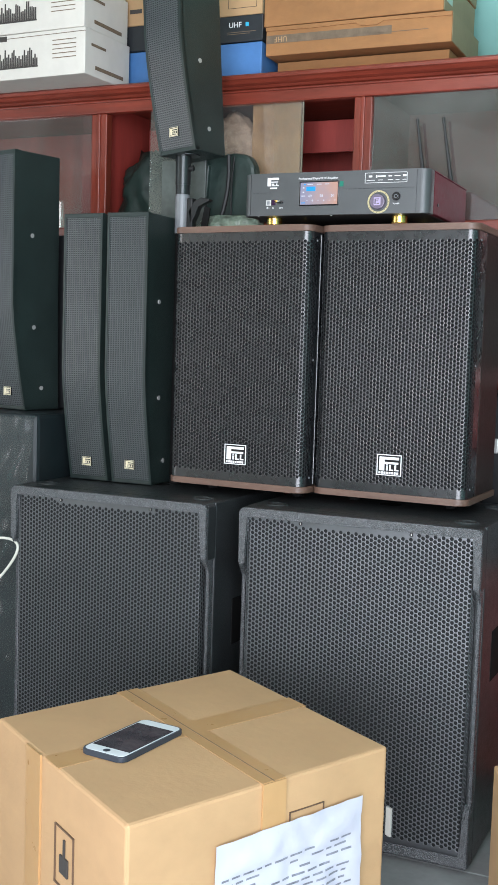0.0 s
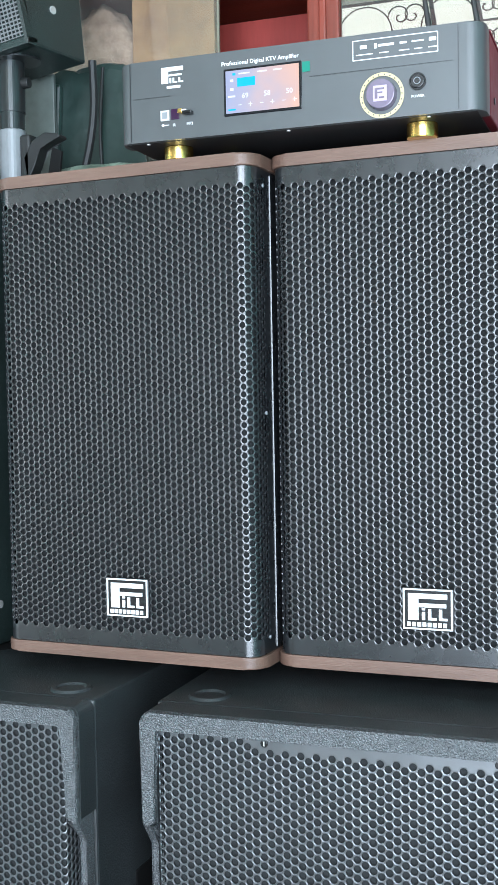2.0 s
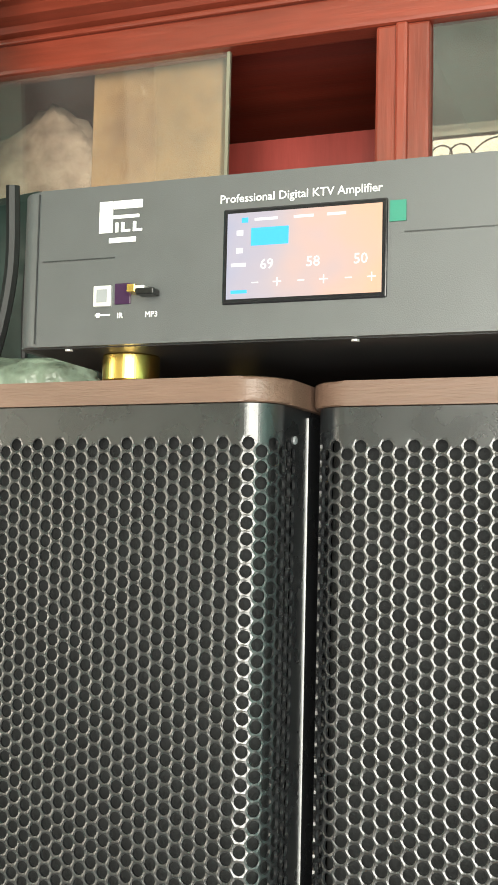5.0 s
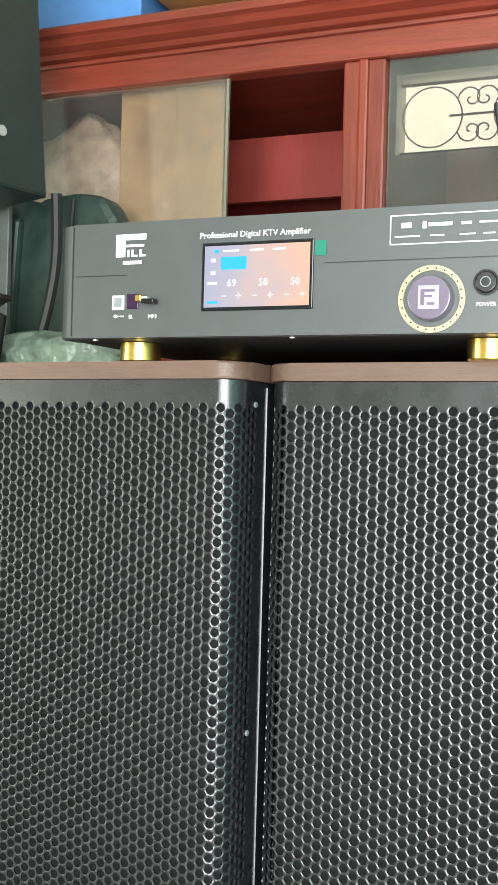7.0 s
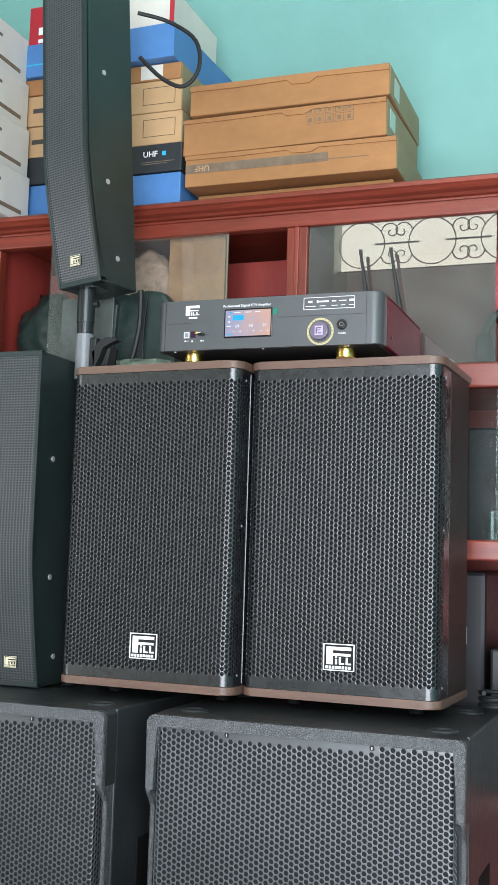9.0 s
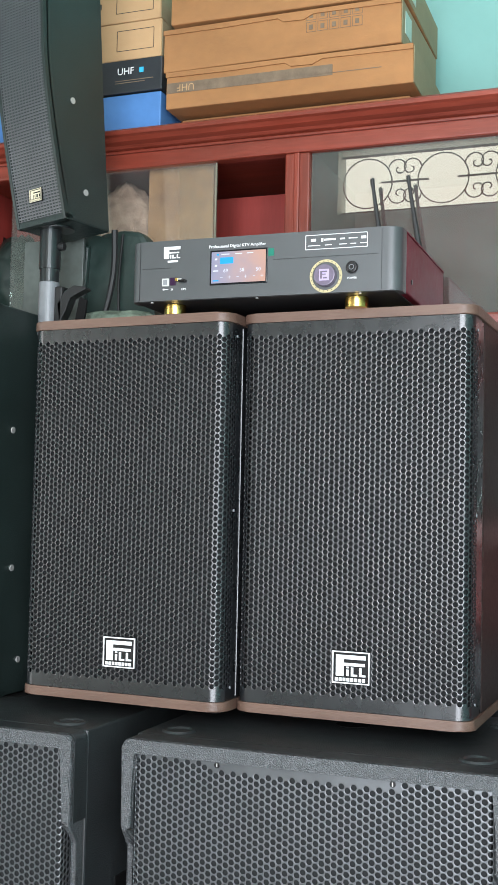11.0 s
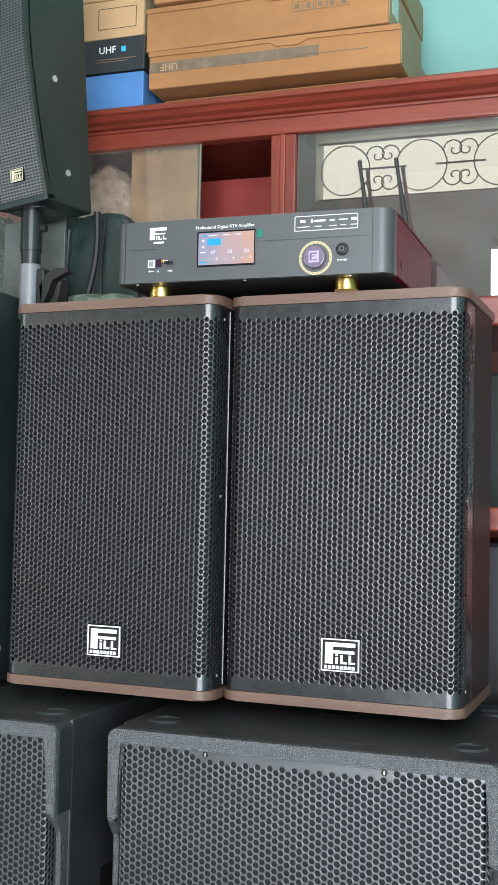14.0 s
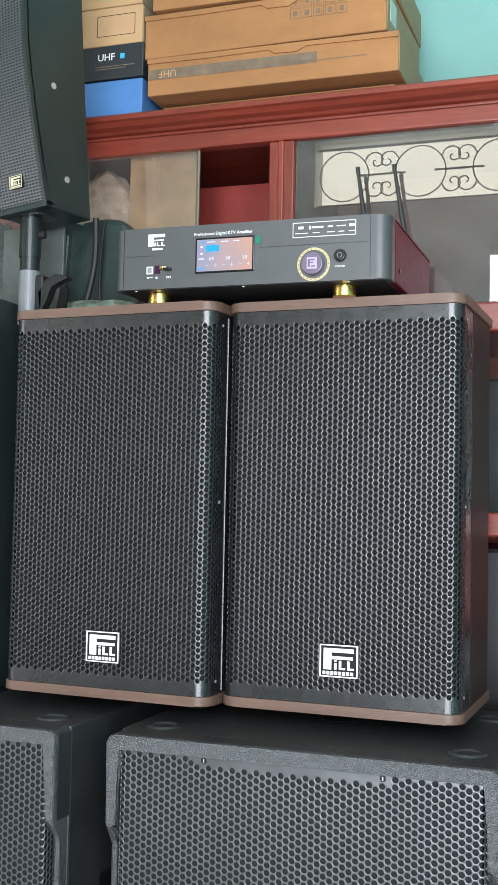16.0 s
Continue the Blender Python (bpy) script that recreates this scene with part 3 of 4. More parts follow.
def flap_line(c, w, h, material, wob=0.004, lip=0.012):
    """A raised closing lip with a torn hand-hold along the top front of a carton."""
    part("lid_lip", prism([(-w, h - 0.001), (w, h - 0.001), (w, h - lip), (0.3 * w, h - lip * 0.8), (0.22 * w, h - lip * 1.6), (0.05 * w, h - lip * 1.5), (0, h - lip * 0.8), (-0.5 * w, h - lip), (-w, h - lip * 0.9)], 'y', -0.0035, 0.001), material, c)


g = "flat cartons stacked on the cabinet"
c, w, d, h = carton("carton", -0.30, 0.196, 0.475, 0.72, TOP, 1.893, CARD, "flat brown carton with a printed edge at the stack's foot", 0, g)
part("printed_line", bars([(0.02 + 0.02 * i, 0.034 + 0.02 * i, 0.02, 0.028) for i in range(9)], -0.001, 0.001), INK_SOFT, c)
c, w, d, h = carton("carton", -0.312, 0.214, 0.42, 0.72, 1.898, 1.976, CARD, "flat brown carton with upside-down grey lettering", 0.6, g)
part("printed_band", bars([(-w + 0.002, 0.1, 0.033, 0.055)], -0.0008, 0.001), INK_SOFT, c)
part("lettering", lettering("UHF", 0.021), CARD_PALE, c).matrix_basis = pose(-w + 0.045, -0.0012, 0.044, 0, 180, 0)
part("printed_line", bars([(0.06, 0.2, 0.037, 0.0385)], -0.0008, 0.001), INK_SOFT, c)
flap_line(c, w, h, CARD)
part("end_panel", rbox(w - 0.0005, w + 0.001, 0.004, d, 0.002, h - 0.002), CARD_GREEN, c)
c, w, d, h = carton("carton", -0.322, 0.19, 0.42, 0.74, 1.979, 2.07, CARD, "brown carton printed with a row of handling symbols", -0.4, g)
for i in range(5):
    for j in range(2):
        x, z = -0.06 + w * 0.55 + 0.024 * i - 0.02, 0.045 + 0.024 * j
        part("handling_symbol", bars([(x, x + 0.02, z, z + 0.0008), (x, x + 0.02, z + 0.02, z + 0.0208), (x, x + 0.0008, z, z + 0.02), (x + 0.02, x + 0.0208, z, z + 0.02), (x + 0.006, x + 0.014, z + 0.005, z + 0.015)], -0.0008, 0.001), INK_SOFT, c)
flap_line(c, w, h, CARD)
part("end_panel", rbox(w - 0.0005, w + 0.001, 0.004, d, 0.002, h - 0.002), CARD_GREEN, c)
part("sticker", rbox(w + 0.0005, w + 0.002, 0.03, 0.08, 0.03, 0.075), mat("pale_green_sticker", (0.45, 0.6, 0.52), 0.5), c)
c, w, d, h = carton("carton", -0.30, 0.197, 0.41, 0.75, 2.073, 2.148, CARD, "brown carton lying on top of the stack", 0.8, g)
flap_line(c, w, h, CARD, lip=0.016)
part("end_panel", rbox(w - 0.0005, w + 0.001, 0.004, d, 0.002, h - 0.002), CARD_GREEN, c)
part("sticker", rbox(w + 0.0005, w + 0.002, 0.05, 0.1, 0.015, 0.06), mat("pale_sticker", (0.5, 0.58, 0.5), 0.5), c)

g = "cartons stacked beside the speaker pole"
c, w, d, h = carton("blue_carton", -0.78, -0.325, 0.42, 0.72, TOP, 1.942, BLUE_CARD, "blue carton standing on the cabinet top", 0, g)
c, w, d, h = carton("black_carton", -0.81, -0.322, 0.415, 0.72, 1.944, 2.016, BLACK_CARD, "black carton with white lettering and a cyan mark", 0, g)
part("lettering", lettering("UHF", 0.021), WHITE_MARK, c).matrix_basis = pose(w - 0.085, -0.0012, 0.046)
part("cyan_mark", bars([(w - 0.053, w - 0.043, 0.041, 0.052)], -0.001, 0.001), CYAN, c)
part("printed_line", bars([(w - 0.11, w - 0.02, 0.026, 0.0275), (w - 0.11, w - 0.04, 0.021, 0.0225)], -0.0008, 0.001), INK_SOFT, c)
for i, (z0, z1) in enumerate(((2.018, 2.1), (2.102, 2.183), (2.185, 2.228))):
    c, w, d, h = carton("carton", -0.80 + 0.006 * i, -0.328 - 0.004 * i, 0.42, 0.76, z0, z1, CARD_PALE if i < 2 else CARD, "brown carton with a printed frame on its front", 0.5 * i, g)
    if i < 2:
        x0, x1, a0, a1 = w - 0.105, w - 0.018, 0.02, h - 0.018
        part("printed_frame", bars([(x0, x1, a0, a0 + 0.001), (x0, x1, a1, a1 + 0.001), (x0, x0 + 0.001, a0, a1), (x1, x1 + 0.001, a0, a1)], -0.0008, 0.001), INK, c)
        for s in (-0.14, 0.1):
            part("printed_bar", bars([(s - 0.05, s - 0.01, h * 0.5 - 0.006, h * 0.5 + 0.006)], -0.0008, 0.001), INK, c)
    else:
        part("label", rbox(w - 0.11, w - 0.05, -0.001, 0.001, 0.004, 0.04), WHITE_CARD, c)
    part("end_panel", rbox(w - 0.0005, w + 0.001, 0.004, d, 0.002, h - 0.002), CARD_GREEN, c)
c, w, d, h = carton("blue_carton", -0.80, -0.345, 0.40, 0.80, 2.23, 2.319, BLUE_CARD, "bright blue carton on top of the brown ones", -1.5, g)
part("printed_line", bars([(-w + 0.03, -w + 0.12, 0.03, 0.034)], -0.001, 0.001), CYAN, c)
c, w, d, h = carton("red_carton", -0.78, -0.5, 0.42, 0.7, 2.321, 2.43, RED_CARD, "red carton with white printed bars", 0, g)
part("printed_bar", bars([(-w + 0.03, -w + 0.12, 0.03, 0.05), (-w + 0.03, -w + 0.1, 0.008, 0.018)], -0.001, 0.001), WHITE_MARK, c)
c, w, d, h = carton("white_carton", -0.49, -0.36, 0.42, 0.7, 2.321, 2.42, WHITE_CARD, "white carton with a red edge on the stack", 0, g)
part("printed_bar", bars([(w - 0.012, w, 0.0, h)], -0.001, 0.001), RED_CARD, c)

g = "white mixer cartons on the cabinet"
rnd = random.Random(5)
zs = (TOP, 1.955, 2.083, 2.21, 2.335)
for i in range(4):
    c, w, d, h = carton("white_carton", -1.34, -0.745 - 0.008 * i, 0.18, 0.405, zs[i], zs[i + 1] - 0.002, WHITE_CARD, "white carton with a dark printed panel picture", -2 + i, g)
    px = []
    for k in range(34):
        hgt = rnd.uniform(0.02, 0.05)
        x = w - 0.37 + 0.0062 * k
        px.append((x, x + rnd.uniform(0.003, 0.0062), 0.03, 0.035 + hgt))
    skyline = [(px[0][0], 0.03)]
    for q in px:
        skyline += [(q[0], q[3]), (q[0] + 0.004, q[3]), (q[0] + 0.0045, 0.034), (q[0] + 0.0058, 0.034)]
    skyline.append((skyline[-1][0], 0.03))
    part("printed_picture", prism(skyline, 'y', -0.0012, 0.001), INK, c)
    part("printed_text", bars([(w - 0.11, w - 0.03, h - 0.03 - 0.012 * k, h - 0.028 - 0.012 * k) for k in range(5)], -0.001, 0.001), INK_SOFT, c)
    part("lid_seam", bars([(-w, w, h - 0.012, h - 0.0105)], -0.001, 0.001), INK_SOFT, c)
    part("hand_hold", rbox(w - 0.3, w - 0.27, -0.0012, 0.002, h - 0.018, h - 0.004), INK, c)
    part("end_lines", bars([(w - 0.0005, w + 0.0015, 0.02, 0.03)], 0.05, 0.19), INK_SOFT, c)
    part("end_text", rbox(w - 0.0005, w + 0.0015, 0.03, 0.1, h - 0.045, h - 0.038), INK_SOFT, c)
# ---------------------------------------------------------------- subwoofers
SUB_W, SUB_H, SUB_D = 0.578, 0.774, 0.455


def badge(parent, x, z, y, s, mark):
    """A small plate with a frame and a mark of plain shapes; s is its width."""
    h = s * 0.41

    def put(rows):
        return [(x + a * s, x + b * s, z + c * h, z + d * h) for a, b, c, d in rows]
    b = part("badge", rbox(x - s / 2, x + s / 2, y - 0.003, y + 0.002, z - h, z + h, 0.0008), BADGE, parent, "small black badge with a white mark")
    part("badge_frame", bars(put([(-0.48, 0.48, 0.89, 0.96), (-0.48, 0.48, -0.96, -0.89), (-0.48, -0.45, -0.89, 0.89), (0.45, 0.48, -0.89, 0.89)]), y - 0.0042, y - 0.0028), mark, b)
    mark_rows = [(-0.38, -0.18, -0.52, 0.74), (-0.18, 0.38, 0.5, 0.74), (-0.18, 0.36, 0.1, 0.28), (-0.11, -0.05, -0.5, -0.12), (-0.11, -0.05, -0.04, 0.06),
                 (0.01, 0.07, -0.5, 0.02), (0.07, 0.17, -0.5, -0.39), (0.22, 0.28, -0.5, 0.02), (0.28, 0.38, -0.5, -0.39)]
    mark_rows += [(-0.4 + 0.1 * k, -0.33 + 0.1 * k, -0.82, -0.62) for k in range(8)]
    part("badge_mark", bars(put(mark_rows), y - 0.0042, y - 0.0028), mark, b)
    return b


def subwoofer(m):
    s = thing("subwoofer", m, "large black subwoofer cabinet with a honeycomb steel grille", "subwoofer", "subwoofers under the speakers")
    W, H = SUB_W / 2, SUB_H
    part("cabinet_body", rbox(-W, W, 0.0505, SUB_D, 0.012, H, 0.004), SUB_TOP, s)
    r = 0.012
    arc = [(W - r + r * math.cos(q * math.pi / 12), H - r + r * math.sin(q * math.pi / 12)) for q in range(7)]
    hood = [(W - 0.016, H - 0.136), (W, H - 0.136)] + arc + [(-x, z) for x, z in reversed(arc)] + [(-W, H - 0.136), (-W + 0.016, H - 0.136), (-W + 0.016, H - 0.0165), (W - 0.016, H - 0.0165)]
    part("frame_top", prism(hood, 'y', 0.0, 0.013, 0.0045), SUB_FRAME, s, "gritty black frame with deep corners")
    part("frame_shell", prism(hood, 'y', 0.0132, 0.0503), SUB_TOP, s)
    sill = [(W - 0.016, 0.13), (W, 0.13), (W, 0.013), (-W, 0.013), (-W, 0.13), (-W + 0.016, 0.13), (-W + 0.016, 0.036), (W - 0.016, 0.036)]
    part("frame_bottom", prism(sill, 'y', 0.0, 0.013, 0.0045), SUB_FRAME, s)
    part("frame_shell", prism(sill, 'y', 0.0132, 0.0503), SUB_TOP, s)
    for sg in (-1, 1):
        lo, hi = sorted((sg * (W - 0.0007), sg * (W - 0.01)))
        part("frame_side", prism([(0.0015, H - 0.125), (0.0015, H - 0.137), (0.03, H - 0.166), (0.03, 0.158), (0.0015, 0.131), (0.0015, 0.12), (0.048, 0.12), (0.048, H - 0.125)], 'x', lo, hi, 0.0035), SUB_FRAME, s, "side frame scooped back at mid height")
        lo, hi = sorted((sg * (W - 0.0102), sg * (W - 0.0155)))
        for z1, z2 in ((H - 0.137, H - 0.16), (0.131, 0.152)):
            part("frame_corner", prism([(0.003, z1), (0.029, z2), (0.029, z1)], 'x', lo, hi), SUB_FRAME, s)
    gw, g0, g1 = SUB_W - 0.036, 0.0365, H - 0.017
    bend, half = wrap_round(gw, 0.006)

    def tray(u):
        x, y, nx, ny = bend(u)
        return x, y + 0.009, nx, ny

    def hole(u, v):
        top = g1 - 0.006 - (0.014 if -0.15 < u < 0.142 else 0.0)
        return abs(u) < half + 0.024 and g0 + 0.012 < v < top
    part("grille", hex_sheet("sub_grille", tray, -half - 0.033, half + 0.033, g0, g1, 0.0106, 0.0045, 0.0018, hole, 0.00025), GRILLE_SUB, s, "honeycomb perforated black steel grille with bent sides")
    part("foam", rbox(-gw / 2 + 0.006, gw / 2 - 0.006, 0.016, 0.05, g0, g1), FOAM_SUB, s)
    for x in (-0.135, 0.13):
        screw = part("grille_screw", cyl((x, 0.0068, g1 - 0.0095), (x, 0.0105, g1 - 0.0095), 0.0046, seg=16, bevel=0.0008), BLACK_SCREW, s)
        part("screw_slot", rbox(x - 0.0008, x + 0.0008, 0.0063, 0.007, g1 - 0.0122, g1 - 0.0068), CHROME, screw)
    for x in (-W + 0.055, W - 0.055):
        for y in (0.09, 0.37):
            part("foot_socket", disc_lathe(x, y, H), SUB_TOP, s)
    for sg in (-1, 1):
        part("side_handle", rbox(sg * W - 0.006, sg * W + 0.0015, 0.15, 0.27, 0.4, 0.52, 0.003), RUBBER, s, "recessed black carrying handle")
        for y in (0.06, 0.4):
            part("foot", cyl((sg * (W - 0.06), y, 0), (sg * (W - 0.06), y, 0.0125), 0.022), RUBBER, s)
    part("pole_socket", cyl((0, 0.27, H - 0.004), (0, 0.27, H + 0.0006), 0.028), RUBBER, s)
    return s


def disc_lathe(x, y, z):
    b = bmesh.new()
    prof = [(0.0, 0.0006), (0.017, 0.0006), (0.02, 0.0032), (0.025, 0.0032), (0.0275, 0.0)]
    seg = 28
    rings = [[b.verts.new((x + r * math.cos(2 * math.pi * k / seg), y + r * math.sin(2 * math.pi * k / seg), z + h)) for k in range(seg)] for r, h in prof[1:]]
    c0 = b.verts.new((x, y, z + 0.0006))
    for k in range(seg):
        b.faces.new((c0, rings[0][k], rings[0][(k + 1) % seg]))
        for j in range(len(rings) - 1):
            b.faces.new((rings[j][k], rings[j][(k + 1) % seg], rings[j + 1][(k + 1) % seg], rings[j + 1][k]))
    return b


sub_r = subwoofer(pose(0.19, -0.125, FLOOR, 0, 0, 0))
copy_thing(sub_r, pose(-0.466, -0.135, FLOOR, 0, 0, -1.5))

# ---------------------------------------------------------------- full range speakers
SPK_W, SPK_H, SPK_D = 0.388, 0.669, 0.262


def full_speaker(m):
    s = thing("loudspeaker", m, "black perforated loudspeaker with brown wooden top and bottom slabs", "speaker", "pair of loudspeakers")
    W = SPK_W / 2
    F, T = 0.0225, 0.0155
    for z0, z1 in ((F, F + T), (SPK_H - T, SPK_H)):
        part("wood_slab", prism(round_rect(-W, W, 0, SPK_D, 0.026, 7, True), 'z', z0, z1, 0.002), SLAB, s, "brown wood-grained slab with rounded corners")
    part("side_body", prism(round_rect(-W + 0.003, W - 0.003, 0.088, SPK_D - 0.006, 0.004, 2), 'z', F + T + 0.0005, SPK_H - T - 0.0005), BROWN_SIDE, s)
    gw = SPK_W - 0.008
    wrap0, flat_half = wrap_round(gw, 0.022)

    def wrap(u):
        x, y, nx, ny = wrap0(u)
        return x, y + 0.003, nx, ny
    U = flat_half + 0.062
    z0, z1 = F + T + 0.0005, SPK_H - T - 0.0005

    def hole(u, v):
        return abs(u) < flat_half + 0.02 and z0 + 0.023 < v < z1 - 0.021
    part("grille", hex_sheet("speaker_grille", wrap, -U, U, z0, z1, 0.0096, 0.0039, 0.002, hole, 0.00025), GRILLE, s, "honeycomb perforated black steel grille bent round the corners")
    part("foam", prism(round_rect(-W + 0.012, W - 0.012, 0.014, 0.0875, 0.014, 5, True), 'z', z0, z1), FOAM, s)
    for sg in (-1, 1):
        for z in (z0 + 0.02, (z0 + z1) / 2, z1 - 0.02):
            part("grille_screw", cyl((sg * (gw / 2 - 0.001), 0.04, z), (sg * (gw / 2 + 0.0014), 0.04, z), 0.0026, seg=12, bevel=0.0005), GREY_TUBE, s)
        for y in (0.12, 0.215):
            part("foot", cyl((sg * (W - 0.07), y, 0), (sg * (W - 0.07), y, F + 0.001), 0.014), RUBBER, s)
    badge(s, 0.0055, 0.106, 0.001, 0.063, WHITE_MARK)
    return s


SUB_Z = FLOOR + SUB_H
spk_r = full_speaker(pose(0.2125, 0.026, SUB_Z + 0.004, 0, 0, -1.7))
spk_l = copy_thing(spk_r, pose(-0.1805, 0.008, SUB_Z + 0.004, 0, 0, -3.3))
# thin strip added to draw the bright line between the two loudspeakers
part("glint_strip", rbox(SPK_W / 2 - 0.0042, SPK_W / 2 - 0.0031, 0.0625, 0.0632, 0.042, SPK_H - 0.02), EDGE_GLINT, spk_l, "thin pale strip added as the grille edge's highlight")

# ---------------------------------------------------------------- column speakers
COL_W, COL_H, COL_D = 0.122, 0.712, 0.165


def bow(z):
    return max(0.0, 0.3 - z) ** 1.35 * 0.25


def column(m, label):
    s = thing("column_speaker", m, label, "speaker", "column speakers")
    W = COL_W / 2
    zz = [0.0, 0.08, 0.16, 0.24, 0.3, 0.5, COL_H]
    o = [(bow(z) + 0.008, z) for z in zz] + [(COL_D, COL_H), (COL_D, 0.3), (COL_D + 0.01, 0.0)]
    part("cabinet_body", prism(o, 'x', -W, W, 0.004), COL_BODY, s)
    part("grille", grid_sheet("column_grille", COL_W - 0.012, 0.012, COL_H - 0.012, 0.0073, 0.0056, 0.0021, 0.0015, lambda z: bow(z) + 0.001), COL_GRILLE, s, "black grid grille curved back at the foot")
    for z0 in (0.0, COL_H - 0.012):
        part("end_cap", rbox(-W, W, bow(z0) - 0.001, bow(z0) + 0.02, z0, z0 + 0.012, 0.002), COL_BODY, s)
    for sg in (-1, 1):
        part("edge_trim", prism([(bow(z) - 0.001, z) for z in zz] + [(bow(z) + 0.012, z) for z in reversed(zz)], 'x', sg * W - 0.006 if sg > 0 else -W, W if sg > 0 else -W + 0.006), COL_BODY, s)
        for y, z in ((0.106, 0.062), (0.075, 0.232), (0.065, 0.485)):
            part("side_screw", cyl((sg * (W - 0.001), y, z), (sg * (W + 0.002), y, z), 0.006, seg=14), CHROME, s)
    badge(s, 0.0, 0.052, bow(0.052), 0.03, SILVER_MARK)
    return s


col_a = column(pose(-0.513, 0.03, SUB_Z + 0.003, 0, 0, 0), "slim black column speaker standing on the subwoofer")
copy_thing(col_a, pose(-0.652, 0.035, SUB_Z + 0.003, 0, 0, -2))
col_top = copy_thing(col_a, pose(-0.43, 0.07, 1.588, 0, -4, -12))
tagged(col_top, "slim black column speaker mounted on a pole")
col_far = copy_thing(col_a, pose(-0.935, 0.05, 0.893, 0, 0, -13))
tagged(col_far, "slim black column speaker on wrapped cases")

pole = thing("speaker_pole", pose(-0.427, 0.165, SUB_Z + 0.003), "black steel speaker pole with a grey clamp", "stand")
part("lower_tube", cyl((0, 0, 0), (0, 0, 0.669), 0.0165), RUBBER, pole)
part("clamp", cyl((0, 0, 0.669), (0, 0, 0.772), 0.0195, seg=32, bevel=0.002), GREY_TUBE, pole, "pale grey plastic clamp sleeve")
part("collar", cyl((0, 0, 0.772), (0, 0, 0.797), 0.0185, seg=32), POLE_M, pole)
part("upper_tube", cyl((0, 0, 0.797), (0, 0, 0.88), 0.0203, seg=40), POLE_M, pole, "satin black steel tube", smooth=False)
part("top_flange", cyl((0.01, 0, 0.872), (0.01, 0, 0.8815), 0.036, seg=40), POLE_M, pole)
part("clamp_body", rbox(0.018, 0.036, -0.012, 0.014, 0.672, 0.762, 0.004), CABLE, pole)
part("clamp_lever", prism([(0.024, 0.728), (0.04, 0.752), (0.06, 0.762), (0.084, 0.758), (0.086, 0.753), (0.068, 0.748), (0.052, 0.74), (0.044, 0.715), (0.03, 0.69)], 'y', -0.012, 0.012, 0.002), CABLE, pole, "black curved clamp lever")
part("clamp_strap", prism([(0.05, 0.66), (0.072, 0.66), (0.082, 0.735), (0.066, 0.742)], 'y', 0.0, 0.006, 0.001), RUBBER, pole)
part("clamp_knob", cyl((0.018, 0, 0.84), (0.031, 0, 0.84), 0.008, seg=16, bevel=0.0015), CABLE, pole)
cable = thing("speaker_cable", pose(0, 0, 0), "black speaker cable hanging behind the pole", "cable")
part("cord", tube([(-0.33, 0.24, 1.60), (-0.335, 0.25, 1.52), (-0.352, 0.25, 1.44), (-0.372, 0.24, 1.39), (-0.385, 0.24, 1.2), (-0.392, 0.24, 0.9), (-0.392, 0.24, SUB_Z + 0.01)], 0.0065), CABLE, cable)
cable2 = thing("speaker_cable", pose(0, 0, 0), "black cable looping from the column speaker's back", "cable")
part("cord", tube([(-0.37, 0.243, 2.27), (-0.3, 0.27, 2.25), (-0.235, 0.28, 2.2), (-0.225, 0.28, 2.13), (-0.26, 0.275, 2.09), (-0.31, 0.26, 2.11), (-0.36, 0.243, 2.16)], 0.005), CABLE, cable2)


stand = thing("tripod_bag", pose(-0.31, 0.295, 0.0), "dark wrapped speaker stand leaning behind the loudspeaker", "bag")
part("bag_body", prism([(-0.21, SUB_Z), (0.04, SUB_Z), (0.045, 1.43), (0.03, 1.58), (0.012, 1.608), (-0.03, 1.616), (-0.075, 1.612), (-0.1, 1.598), (-0.15, 1.602), (-0.205, 1.585), (-0.214, 1.5)], 'y', 0.0, 0.045, 0.012), TEAL_BAG, stand)
part("bag_fold", prism([(-0.19, 1.4), (-0.11, 1.41), (-0.1, 1.585), (-0.15, 1.59), (-0.2, 1.57)], 'y', -0.012, 0.002, 0.005), TEAL_BAG, stand)
part("bag_seam", tube([(-0.03, -0.003, 1.39), (-0.035, -0.004, 1.5), (-0.03, 0.0, 1.605)], 0.003), CABLE, stand)
foil = thing("plastic_sheet", pose(-0.315, 0.222, SUB_Z + 0.004 + SPK_H), "pale green plastic sheet lying on the loudspeaker", "plastic sheet")
part("sheet_body", lump(0.1, 0.035, 0.034, 9.0, 0.22, 1.6), mat("pale_green_film", (0.17, 0.22, 0.17), 0.3, 0, 0.5, 20, 0.8, 26, bdist=0.02), foil, smooth=True)
dark_rack = thing("equipment_rack", pose(-0.89, 0.235, 0.893), "tall black equipment rack standing on the wrapped case", "rack")
part("rack_body", rbox(-0.14, 0.13, 0, 0.07, 0, 0.5, 0.006), DARK_GEAR, dark_rack)
part("rack_rail", rbox(0.105, 0.128, -0.004, 0.001, 0.01, 0.49, 0.001), BLACK_SCREW, dark_rack)
# added block, hidden behind the columns, that stops light from the gap
gap_block = thing("dark_gap_block", pose(-0.65, 0.25, SUB_Z + 0.003), "dark block added behind the column speakers to keep the gap dark", "case")
part("case_body", rbox(-0.1, 0.12, 0, 0.085, 0, 0.69, 0.01), DARK_GEAR, gap_block)
part("case_lid", rbox(-0.102, 0.122, -0.002, 0.087, 0.6, 0.604), BLACK_SCREW, gap_block)

